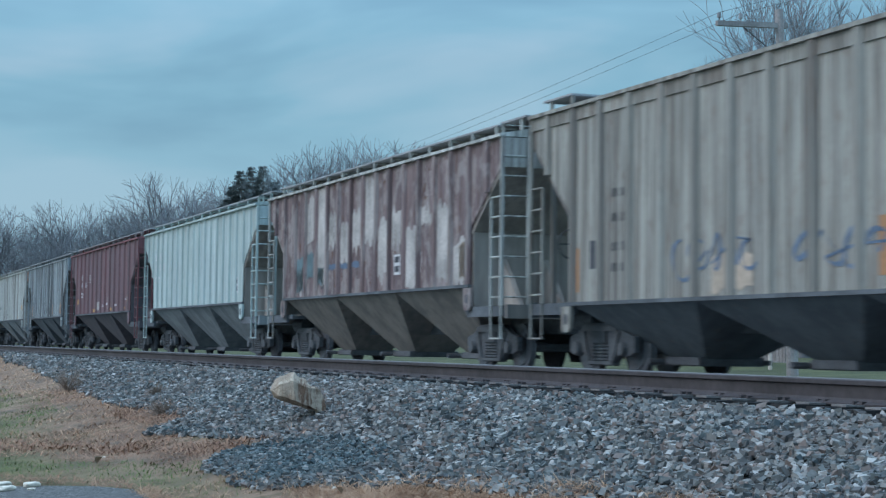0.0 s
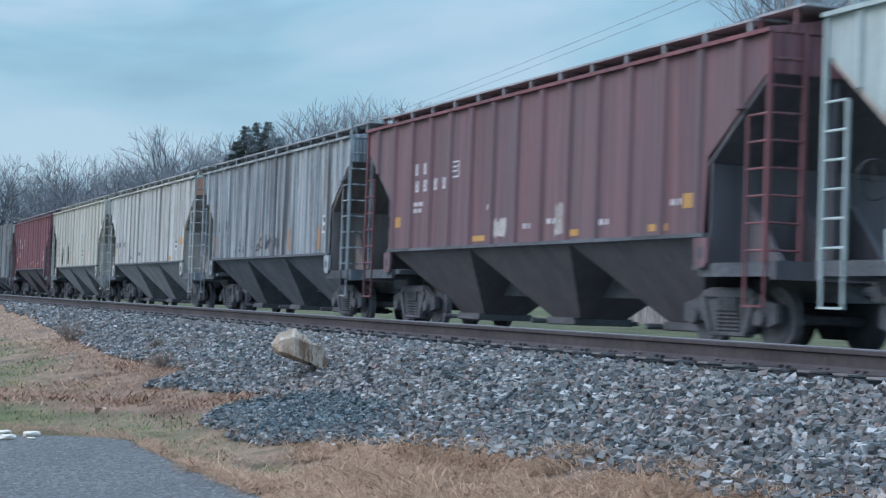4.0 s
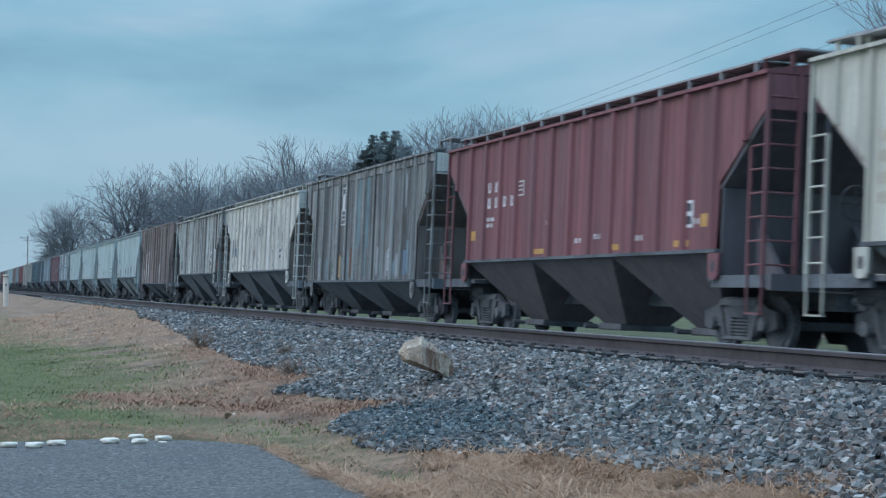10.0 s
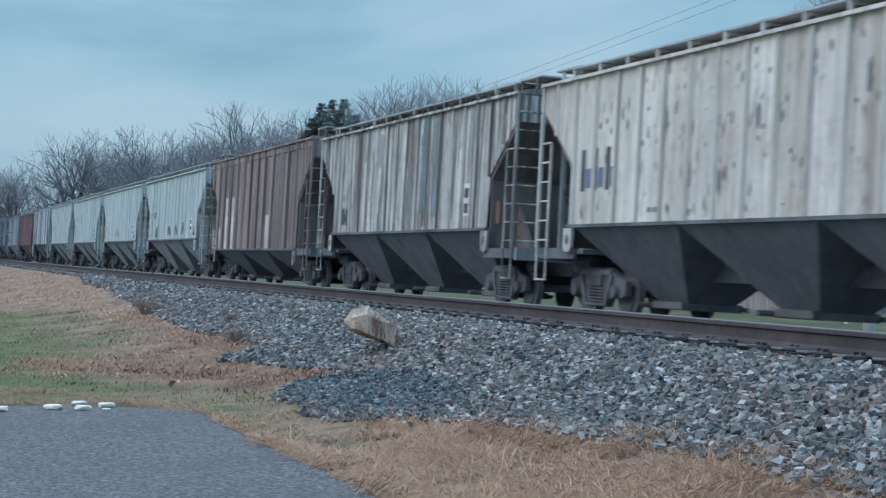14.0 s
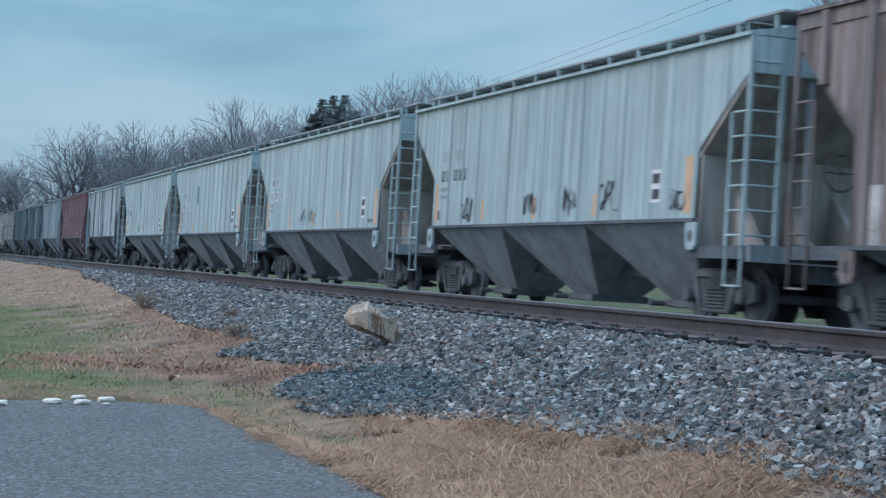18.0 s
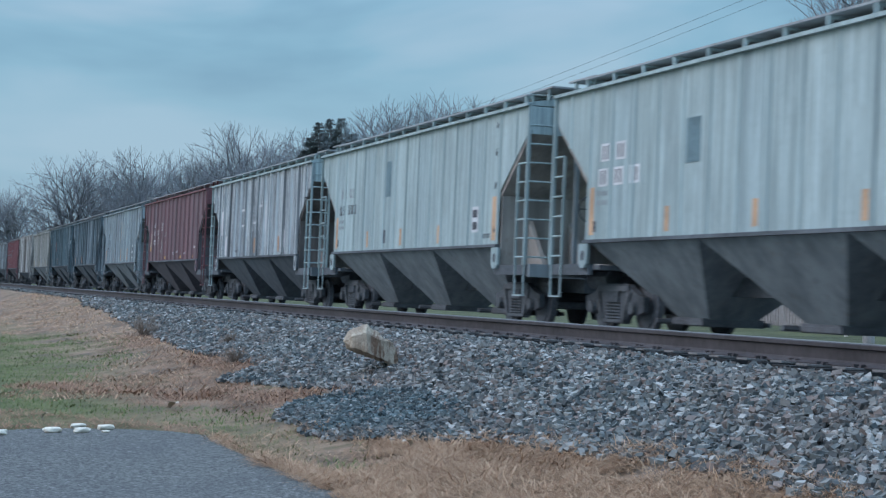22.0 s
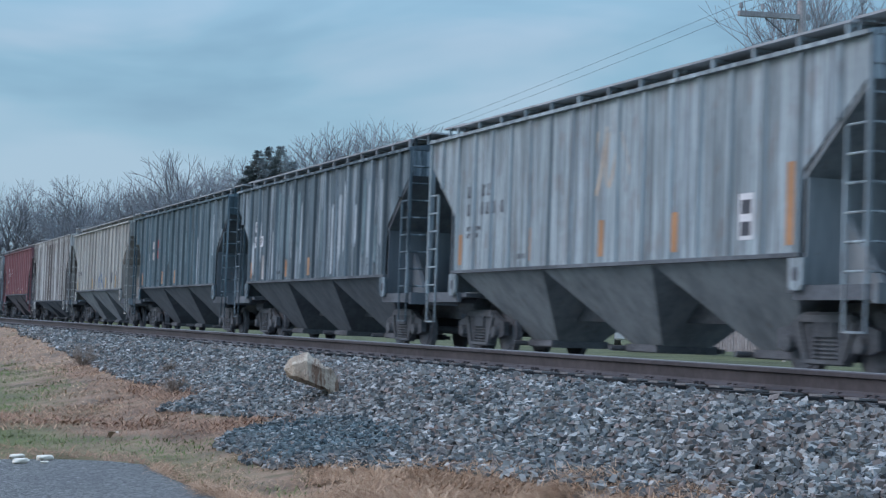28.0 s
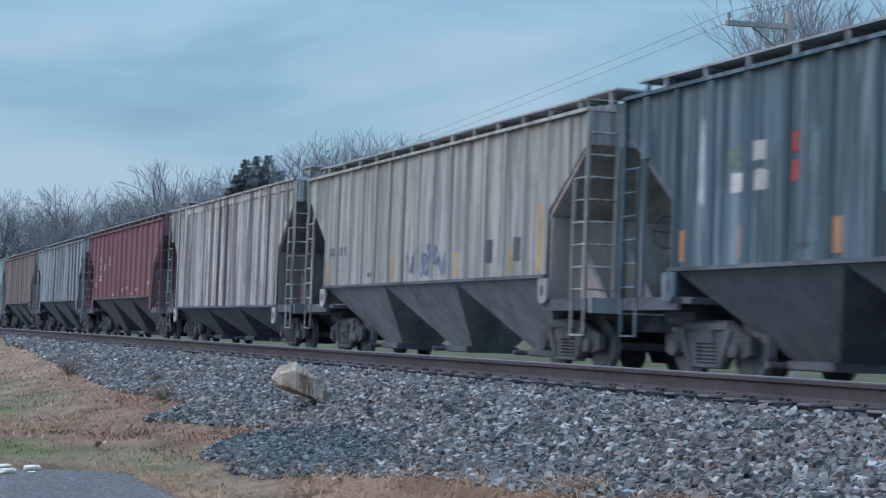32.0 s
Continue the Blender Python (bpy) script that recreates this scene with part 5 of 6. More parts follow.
M_STONE = stone_material("grey_ballast_stone", ((0.086, 0.095, 0.095), (0.198, 0.202, 0.189), (0.118, 0.132, 0.128), (0.177, 0.150, 0.135), (0.060, 0.076, 0.079), (0.290, 0.293, 0.275),
                                                (0.134, 0.150, 0.146), (0.204, 0.161, 0.141), (0.096, 0.104, 0.104), (0.226, 0.224, 0.208), (0.070, 0.078, 0.080), (0.161, 0.173, 0.165), (0.409, 0.402, 0.379)))
M_BLUESTONE = stone_material("blue_grey_chippings", ((0.046, 0.067, 0.074), (0.082, 0.113, 0.120), (0.060, 0.087, 0.091), (0.109, 0.147, 0.154), (0.055, 0.071, 0.077), (0.096, 0.128, 0.130), (0.174, 0.202, 0.202)))

rs = np.random.default_rng(11)


def chip_patch(x, v):
    """How far out of the patch of chippings a place is: 1 at its ragged rim."""
    return ((x + 15.4) / 2.1) ** 2 + ((v - 4.6 + 0.03 * (x + 15.4)) / 0.62) ** 2 + 0.7 * noise.noise(Vector((x * 1.1, v * 2.4, 8.0))) + 0.4 * noise.noise(Vector((x * 4, v * 6, 3.0)))


places, sizes = [], []
for x0, x1, per, size in ((-13, -6.5, 700, 0.0315), (-24, -13, 600, 0.032), (-40, -24, 400, 0.037), (-62, -40, 220, 0.044), (-120, -62, 95, 0.052)):
    n = int((x1 - x0) * 3.4 * per)
    for x, v, u in zip(rs.uniform(x0, x1, n), rs.uniform(3.8, 7.2, n), rs.random(n)):
        e = ballast_edge(x) + 0.12 * noise.noise(Vector((x * 1.7, v, 3.0)))
        if v < e - 0.15 * u * u or v > 7.02:
            continue
        if chip_patch(x, v) < 0.75 and u < 0.72:
            continue
        y = v + bend(x)
        lift = 0.042 * smooth(6.72, 6.95, v)
        places.append((x, y, ground_z(x, y) + u * 0.045 - 0.006 + lift))
        sizes.append(size * rs.uniform(0.65, 1.35))
n = 5200
for x, v, u in zip(rs.uniform(-70, -6, n), rs.uniform(7.2, 12.0, n), rs.random(n)):
    y = v + bend(x)
    places.append((x, y, ground_z(x, y) + u * 0.02))
    sizes.append(0.045 * rs.uniform(0.7, 1.3))
stones("ballast", places, sizes, M_STONE, "loose grey broken ballast stones on the track bank", 2)

places, sizes = [], []
n = 9000
for x, v, u in zip(rs.uniform(-18.2, -12.4, n), rs.uniform(3.7, 5.6, n), rs.random(n)):
    if chip_patch(x, v) < 0.45 + 0.75 * u * u and v > ballast_edge(x) - 0.06:
        y = v + bend(x)
        places.append((x, y, ground_z(x, y) + 0.02 + u * 0.035))
        sizes.append(0.026 * rs.uniform(0.6, 1.3))
for x, v, u in zip(rs.uniform(-24.0, -19.0, 700), rs.uniform(4.1, 5.0, 700), rs.random(700)):
    if ((x + 20.0) / 1.2) ** 2 + ((v - 4.78 - 0.35 * (x + 20)) / 0.3) ** 2 < u + 0.4 * noise.noise(Vector((x * 1.5, v * 3, 2.0))):
        places.append((x, v + bend(x), ground_z(x, v + bend(x)) + 0.02 + u * 0.03))
        sizes.append(0.026 * rs.uniform(0.6, 1.3))
stones("chippings", places, sizes, M_BLUESTONE, "patch of dark blue-grey chippings at the foot of the bank", 4)


def blade_material(name, a, b, c):
    k = Mat(name, 0.9)
    ramp = k.n.new("ShaderNodeValToRGB")
    e = ramp.color_ramp.elements
    e[0].position, e[0].color = 0.0, (*a, 1)
    e[1].position, e[1].color = 1.0, (*c, 1)
    m = e.new(0.5)
    m.color = (*b, 1)
    k.l.new(k.geo.outputs["Random Per Island"], ramp.inputs[0])
    k.color(ramp.outputs[0])
    return k.m


def blades(name, roots, lengths, lean, width, material, label, seed, rise=0.85, mat=0.0):
    """Grass as bent blades, one mesh."""
    rng = np.random.default_rng(seed)
    r = np.asarray(roots, dtype=float)
    n = len(r)
    ang = np.array([3.6 * noise.noise(Vector((p[0] * 1.4, p[1] * 1.4, seed))) for p in r]) + rng.normal(2.2, 1.1, n)
    out = np.stack([np.cos(ang), np.sin(ang), np.zeros(n)], 1)
    side = np.stack([-np.sin(ang), np.cos(ang), np.zeros(n)], 1) * (np.asarray(width) * rng.uniform(0.6, 1.4, n))[:, None]
    r[:, 2] += rng.uniform(0, mat, n)
    h = np.asarray(lengths) * rng.uniform(0.6, 1.3, n)
    tilt = np.clip(rng.normal(lean, 0.2, n), 0.05, 1.62)
    mid = r + out * (h * 0.5 * np.sin(tilt * rise))[:, None] + np.array([0, 0, 1.0]) * (h * 0.5 * np.cos(tilt * rise))[:, None]
    tip = mid + out * (h * 0.5 * np.sin(np.minimum(tilt * 1.22, 1.75)))[:, None] + np.array([0, 0, 1.0]) * (h * 0.5 * np.cos(np.minimum(tilt * 1.22, 1.75)))[:, None]
    vs = np.stack([r - side, r + side, mid + side * 0.8, mid - side * 0.8, tip], 1).reshape(-1, 3)
    base = (np.arange(n) * 5)[:, None]
    fs = np.concatenate([base + np.array([[0, 1, 2]]), base + np.array([[0, 2, 3]]), base + np.array([[3, 2, 4]])])
    ob = put(name, raw_mesh(name, vs, fs), material)
    return tagged(ob, label, "grass", kind="stuff")


M_STRAW = blade_material("dead_straw_grass", (0.19, 0.10, 0.056), (0.37, 0.215, 0.125), (0.55, 0.36, 0.23))
M_RUSSET = blade_material("russet_dead_grass", (0.12, 0.068, 0.044), (0.27, 0.14, 0.088), (0.40, 0.245, 0.155))
M_GREEN = blade_material("short_green_grass", (0.065, 0.10, 0.03), (0.115, 0.15, 0.048), (0.19, 0.205, 0.085))


def scatter(n, x0, x1, v0, v1, keep, seed):
    rng = np.random.default_rng(seed)
    out = []
    for x, v, u in zip(rng.uniform(x0, x1, n), rng.uniform(v0, v1, n), rng.random(n)):
        if keep(x, v, u):
            y = v + bend(x)
            out.append((x, y, ground_z(x, y) - 0.01))
    return out


def clumped(x, v, scale, cut):
    return noise.noise(Vector((x * scale, v * scale, 1.5))) > cut


def off_drive(x, v):
    return v > 3.12 or x < -16.85 or (x < -15.3 and v > 1.65 and (x + 15.3) ** 2 + (v - 1.65) ** 2 > 2.2)


def lawn(x, v):
    """How green the verge is, 0 to 1."""
    w = 0.7 * noise.noise(Vector((x * 0.35, v * 0.8, 4.0)))
    a = 1 - smooth(0.7, 1.2, ((x + 33) / 11.0) ** 2 + ((v - 1.2) / 3.3) ** 2 + w * 0.5)
    b = (1 - smooth(0.5, 1.4, ((x + 18.4) / 3.6) ** 2 + ((v - 2.75 - (x + 18.6) * 0.54) / 0.75) ** 2 + w)) * 0.95
    c = (1 - smooth(0.5, 1.3, ((x + 15.0) / 2.6) ** 2 + ((v - 3.55) / 0.5) ** 2 + w)) * 0.92
    return max(a, b, c)


def tuft_height(roots):
    """Grass stands higher in some tufts than between them."""
    return np.array([0.75 + 0.9 * max(0.0, noise.noise(Vector((p[0] * 1.1, p[1] * 1.6, 9.0)))) for p in roots])


near_straw = scatter(200000, -15.5, -6.5, 3.0, 5.3, lambda x, v, u: off_drive(x, v + 0.35 * ((u * 13) % 1.0) ** 3) and lawn(x, v) < (u * 7) % 1.0 and v < ballast_edge(x) + 0.15 + 0.25 * noise.noise(Vector((x * 1.3, v, 0))) and (clumped(x, v, 1.6, -0.25) or u < 0.25), 21)
blades("straw_grass", near_straw, np.random.default_rng(1).uniform(0.06, 0.27, len(near_straw)) * tuft_height(near_straw), 1.5, 0.0022, M_STRAW, "matted straw-coloured dead grass along the drive", 22, 0.97, 0.05)
verge = scatter(130000, -34, -14.5, -3.0, 5.5, lambda x, v, u: off_drive(x, v) and v < ballast_edge(x) + 0.1 and lawn(x, v) < u and (clumped(x, v, 1.1, -0.2) or u < 0.3), 23)
blades("russet_grass", verge, np.random.default_rng(2).uniform(0.05, 0.14, len(verge)), 1.42, 0.0035, M_RUSSET, "low russet and brown dead grass on the verge", 24, 0.92, 0.03)
strawy = scatter(60000, -75, -20, -4.0, 7.0, lambda x, v, u: v < ballast_edge(x) + 0.1 and lawn(x, v) < u, 25)
blades("pale_dry_grass", strawy, np.random.default_rng(3).uniform(0.09, 0.24, len(strawy)), 1.42, 0.007, M_STRAW, "pale dry grass covering the bank farther along", 26)
green = scatter(100000, -46, -10, -3.0, 5.0, lambda x, v, u: off_drive(x, v) and lawn(x, v) > u * 0.9, 27)
blades("green_grass", green, np.random.default_rng(4).uniform(0.03, 0.07, len(green)), 0.9, 0.005, M_GREEN, "short green winter lawn grass", 28)


def russet_strip(x, v, u):
    """A band of dead weeds that runs slantwise into the stones, and a wedge farther on."""
    off = v - (2.2 + (x + 23.1) * 0.50) + 0.25 * noise.noise(Vector((x * 1.5, v * 1.5, 6.0)))
    band = -23.5 < x < -17.0 and abs(off) < 0.2 + 0.3 * u
    return band or ((x + 23.6) / 2.2) ** 2 + ((v - 4.9) / 0.5) ** 2 < 0.5 + 0.6 * u


russet = scatter(34000, -26.5, -17.0, 1.8, 5.6, russet_strip, 29)
blades("russet_tuft", russet, np.random.default_rng(5).uniform(0.08, 0.24, len(russet)), 1.38, 0.006, M_RUSSET, "russet dead weeds growing into the ballast", 30)


def small_bush(x, v, size, label, seed):
    """A dead twiggy weed."""
    rng = random.Random(seed)
    y = v + bend(x)
    z = ground_z(x, y)
    bm = bmesh.new()
    for i in range(60):
        a, e = rng.uniform(0, 6.283), rng.uniform(0.1, 1.3)
        l = size * rng.uniform(0.5, 1.0)
        p = Vector((rng.uniform(-0.1, 0.1) * size, rng.uniform(-0.1, 0.1) * size, -0.02))
        q = p + Vector((math.cos(a) * math.cos(e), math.sin(a) * math.cos(e), math.sin(e))) * l
        rod(bm, p, q, 0.006, 3, 0.002)
        for j in range(4):
            b = p.lerp(q, rng.uniform(0.4, 0.95))
            rod(bm, b, b + Vector((rng.uniform(-1, 1), rng.uniform(-1, 1), rng.uniform(0, 1))) * size * 0.25, 0.004, 3, 0.001)
    ob = part("dead_weed", bm, M_WEED, None, "", pose(x, y, z))
    return tagged(ob, label, "weed")


small_bush(-33.0, 5.2, 0.55, "dead brown twiggy weed at the edge of the ballast", 1)
small_bush(-23.0, 4.9, 0.30, "small dead russet weed in the gravel", 2)
small_bush(-26.5, 5.6, 0.25, "dry weed stem lying on the ballast", 3)


def boulder():
    """A pale jagged block of rock, broken in three faces, its low end dug into the bank."""
    rim = [(-0.285, 0.115), (-0.24, 0.19), (-0.14, 0.225), (-0.033, 0.257), (0.075, 0.17), (0.155, 0.10), (0.26, 0.05), (0.30, -0.06), (0.32, -0.215), (0.265, -0.26),
           (0.155, -0.17), (0.02, -0.128), (-0.13, -0.075), (-0.27, -0.018), (-0.30, 0.06)]
    bm = bmesh.new()
    ring = [bm.verts.new((x, 0.02 * math.sin(i * 2.1), z)) for i, (x, z) in enumerate(rim)]
    a_top, a_low = bm.verts.new((-0.045, -0.15, 0.17)), bm.verts.new((-0.02, -0.19, -0.055))
    b_top, b_low = bm.verts.new((0.10, -0.11, 0.09)), bm.verts.new((0.165, -0.12, -0.145))
    left_top, left_low = bm.verts.new((-0.20, -0.11, 0.12)), bm.verts.new((-0.19, -0.12, 0.0))
    back = [bm.verts.new((x * 0.72 + 0.02, 0.30, z * 0.7 - 0.03)) for x, z in rim]
    front = ((ring[0], ring[1], left_top), (ring[1], ring[2], a_top, left_top), (ring[2], ring[3], a_top), (ring[3], ring[4], b_top, a_top), (ring[4], ring[5], b_top),
             (ring[5], ring[6], ring[7], b_top), (b_top, ring[7], ring[8], b_low), (ring[8], ring[9], b_low), (ring[9], ring[10], b_low), (a_top, b_top, b_low, a_low),
             (b_low, ring[10], ring[11], a_low), (ring[11], ring[12], left_low, a_low), (ring[12], ring[13], left_low), (ring[13], ring[14], left_low),
             (ring[14], ring[0], left_top, left_low), (left_top, a_top, a_low, left_low))
    for f in front:
        bm.faces.new(f)
    n = len(rim)
    for i in range(n):
        bm.faces.new((ring[i], back[i], back[(i + 1) % n], ring[(i + 1) % n]))
    bm.faces.new(back)
    bmesh.ops.triangulate(bm, faces=bm.faces)
    for cut in range(3):
        bmesh.ops.subdivide_edges(bm, edges=bm.edges, cuts=1, use_grid_fill=True)
    bmesh.ops.recalc_face_normals(bm, faces=bm.faces)
    bm.normal_update()
    for p in bm.verts:
        q = p.co.copy()
        grain = noise.noise(Vector((q.x * 16 + q.z * 5, q.y * 6, q.z * 3.0)))
        p.co = q + p.normal * (0.016 * grain * smooth(-0.08, 0.06, q.x) + 0.014 * noise.noise(q * 9) + 0.008 * noise.noise(q * 26))
    k = Mat("pale_tan_rock", 0.9)
    sep = k.n.new("ShaderNodeSeparateXYZ")
    k.l.new(k.co.outputs["Object"], sep.inputs[0])
    lean = k.n.new("ShaderNodeMapping")
    lean.inputs["Rotation"].default_value = (0, radians(-14), 0)
    lean.inputs["Scale"].default_value = (4.5, 1.5, 0.7)
    k.l.new(k.co.outputs["Object"], lean.inputs[0])
    g = k.noise(lean.outputs[0], 5.0, 6, 0.7)
    f = k.noise(k.coord(shift=False), 24.0, 6, 0.7)
    big = k.noise(k.coord(shift=False), 3.2, 4)
    col = k.mix(k.span(big, 0.38, 0.62), (0.47, 0.39, 0.30), (0.29, 0.225, 0.17))
    band = k.math("MULTIPLY", k.span(g, 0.47, 0.56), k.span(k.math("ADD", sep.outputs[0], k.math("MULTIPLY", big, 0.3)), 0.05, 0.22, 0.25, 0.95))
    col = k.mix(band, col, (0.15, 0.085, 0.055))
    col = k.mix(k.math("MULTIPLY", k.span(f, 0.55, 0.70), 0.45), col, (0.17, 0.12, 0.09))
    k.color(col)
    k.bump(k.math("ADD", g, f), 0.6, 0.03)
    x, y = -18.3, 5.49
    ob = part("boulder", bm, k.m, None, "", pose(x, y, ground_z(x, y) + 0.32, 0, 0, 73.4))
    return tagged(ob, "pale tan jagged boulder resting on the ballast", "rock")


boulder()


def white_stone(x, y, r, seed):
    rng = random.Random(seed)
    bm = bmesh.new()
    bmesh.ops.create_icosphere(bm, subdivisions=3, radius=1.0)
    off = Vector((seed * 3.7, 0, 0))
    for p in bm.verts:
        p.co *= 1 + 0.22 * noise.noise(p.co * 1.6 + off) + 0.06 * noise.noise(p.co * 5 + off)
        p.co.x *= r * 0.8
        p.co.y *= r * 1.1
        p.co.z = max(-0.6, min(0.55, p.co.z)) * r * 0.52
    ob = part("edging_stone", bm, M_CHALK, None, "", pose(x, y, 0.012 + r * 0.33, 0, 0, rng.uniform(-25, 25)))
    return tagged(ob, "white painted edging stone at the end of the drive", "stone", "white stones along the drive")


for i, (x, y, r) in enumerate(((-16.22, 0.85, 0.075), (-16.10, 1.07, 0.08), (-16.27, 1.29, 0.08), (-16.37, 1.79, 0.08), (-16.76, 2.08, 0.07), (-16.25, 2.05, 0.075), (-16.50, 2.31, 0.075), (-16.17, 2.26, 0.035), (-16.2, 0.45, 0.08), (-16.3, 0.1, 0.075))):
    white_stone(x, y, r, i + 1)


def pale_leaf(x, y, s, seed):
    bm = bmesh.new()
    rng = random.Random(seed)
    prev = None
    for i in range(5):
        u = i / 4
        w = s * 0.45 * math.sin(math.pi * (0.08 + 0.84 * u))
        a = bm.verts.new((-w, s * (u - 0.5), 0.03 * math.sin(u * 3) + 0.02 + 0.3 * w))
        m = bm.verts.new((0, s * (u - 0.5), 0.03 * math.sin(u * 3) + 0.02))
        b = bm.verts.new((w, s * (u - 0.5), 0.03 * math.sin(u * 3) + 0.02 + 0.3 * w))
        if prev:
            bm.faces.new((prev[0], prev[1], m, a))
            bm.faces.new((prev[1], prev[2], b, m))
        prev = (a, m, b)
    ob = part("fallen_leaf", bm, M_TAN, None, "", pose(x, y, ground_z(x, y) + 0.03, rng.uniform(20, 60), 0, rng.uniform(0, 360)))
    return tagged(ob, "curled pale fallen leaf on the grass", "leaf", "fallen leaves")


pale_leaf(-18.6, 3.35, 0.14, 1)
pale_leaf(-17.8, 1.9, 0.10, 2)
pale_leaf(-13.0, 4.2, 0.10, 3)


def marker_post():
    x, y = -112.0, 5.65
    z = ground_z(x, y)
    root = thing("marker_post", "white round marker post with a dark band beside the line", "post", pose(x, y, z))
    bm = bmesh.new()
    rod(bm, (0, 0, -0.1), (0, 0, 0.85), 0.165, 14, 0.165)
    part("base", bm, M_WHITE, root)
    bm = bmesh.new()
    rod(bm, (0, 0, 0.85), (0, 0, 1.86), 0.18, 14, 0.18)
    part("shaft", bm, M_WHITE, root)
    bm = bmesh.new()
    rod(bm, (0, 0, 1.86), (0, 0, 1.92), 0.17, 14, 0.17)
    part("band", bm, M_RUST, root)
    bm = bmesh.new()
    rod(bm, (0, 0, 1.92), (0, 0, 2.04), 0.21, 14, 0.19)
    part("cap", bm, M_WHITE, root)
    bm = bmesh.new()
    box(bm, 0.16, 0.19, -0.04, 0.04, 1.30, 1.42)
    part("marking", bm, M_INK, root)


marker_post()

# ---------------------------------------------------------------- trees


def tubes(segments, sides):
    """Tapered tubes from rows (p, q, r, s), as vertex and face arrays."""
    a = np.array([s[0] for s in segments])
    b = np.array([s[1] for s in segments])
    r0 = np.array([s[2] for s in segments])
    r1 = np.array([s[3] for s in segments])
    d = b - a
    d /= np.maximum(np.linalg.norm(d, axis=1), 1e-6)[:, None]
    ref = np.where(np.abs(d[:, 2:3]) > 0.9, np.array([[1.0, 0, 0]]), np.array([[0, 0, 1.0]]))
    u = np.cross(d, ref)
    u /= np.linalg.norm(u, axis=1)[:, None]
    w = np.cross(d, u)
    ring = []
    for i in range(sides):
        t = 2 * math.pi * i / sides
        ring.append(u * math.cos(t) + w * math.sin(t))
    ring = np.stack(ring, 1)
    v = np.concatenate([a[:, None] + ring * r0[:, None, None], b[:, None] + ring * r1[:, None, None]], 1).reshape(-1, 3)
    base = (np.arange(len(a)) * 2 * sides)[:, None]
    f = np.concatenate([base + np.array([[i, (i + 1) % sides, sides + (i + 1) % sides, sides + i]]) for i in range(sides)])
    return v, f


def bare_tree_meshes(seed, height, spread, first, twig=0.016, thick=0.022, sprigs=(0, 1, 1, 1), wander=0.085, climb=0.07):
    """Trunk with limbs, and the fine twigs, of one leafless tree."""
    rng = random.Random(seed)
    limbs, twigs = [], []

    def grow(p, d, length, r, depth):
        steps = 3 if depth < 3 else 2
        for i in range(steps):
            bendv = Vector((rng.gauss(0, 1), rng.gauss(0, 1), rng.gauss(0, 0.6))) * (wander + 0.022 * depth)
            d2 = (d + bendv + Vector((0, 0, climb))).normalized()
            q = p + d2 * (length / steps)
            r2 = r * (0.86 if depth else 0.88)
            (limbs if r > 0.028 else twigs).append((p[:], q[:], max(r, twig), max(r2, twig * 0.7)))
            p, d, r = q, d2, r2
            if depth < 5 and (depth > 0 or i > 0):
                for _ in range(2 if depth < 2 else rng.choice(sprigs)):
                    side = d.orthogonal().normalized()
                    side.rotate(Matrix.Rotation(rng.uniform(0, 6.283), 3, d))
                    nd = (d * rng.uniform(0.5, 0.95) + side * rng.uniform(0.6, 1.0) * spread).normalized()
                    grow(p, nd, length * rng.uniform(0.55, 0.8), r * rng.uniform(0.55, 0.74), depth + 1)
        if depth < 5:
            for _ in range(2):
                side = d.orthogonal().normalized()
                side.rotate(Matrix.Rotation(rng.uniform(0, 6.283), 3, d))
                grow(p, (d + side * 0.55 * spread).normalized(), length * 0.74, r * 0.76, depth + 1)

    grow(Vector((0, 0, -0.3)), Vector((0, 0, 1)), height * first, height * thick, 0)
    top = max(s[1][2] for s in limbs + twigs)
    k = height / top
    grown = [[(tuple(c * k for c in s[0]), tuple(c * k for c in s[1]), s[2], s[3]) for s in part_rows] for part_rows in (limbs, twigs)]
    v, f = tubes(grown[0], 5)
    w, g = tubes(grown[1], 3)
    return raw_mesh("trunk", v, f, True), raw_mesh("crown", w, g)


def bare_tree(seed, height, spread, first, label, twig=0.011, thick=0.022, sprigs=(0, 1, 1, 1), wander=0.085, climb=0.07):
    t, c = bare_tree_meshes(seed, height, spread, first, twig, thick, sprigs, wander, climb)
    root = thing("bare_tree", label, "tree", pose(0, 0, -400))
    put("trunk", t, M_BARK, root)
    put("crown", c, M_TWIG, root)
    return root


TREE_LABEL = "leafless grey-brown deciduous tree in winter"
KINDS = [bare_tree(seed, 14, spread, first, TREE_LABEL, 0.0125, 0.030) for seed, spread, first in ((3, 0.9, 0.26), (8, 1.0, 0.24), (15, 0.8, 0.28), (21, 0.92, 0.25))]
NEAR = bare_tree(52, 14, 0.72, 0.30, TREE_LABEL, 0.009, 0.017, (1, 1, 2), 0.06, 0.12)
SHRUB = bare_tree(33, 5.0, 1.1, 0.16, "leafless tangled shrub in the far thicket", 0.02)
used = set()


def plant(root, x, y, z, k, turn):
    """Puts a tree, the first time the tree itself, later a copy."""
    m = pose(x, y, z, 0, 0, turn)
    if root in used:
        ob = copy_thing(root, m)
    else:
        used.add(root)
        ob = root
        ob.matrix_basis = m
    ob.scale = (k, k, k)
    ob["group"] = "bare trees behind the line"
    return ob


def behind(b, d):
    """A distance at bearing b, at least d, that lies clear beyond the line."""
    return max(d, 1.15 * 17.2 / (b - 0.0209))


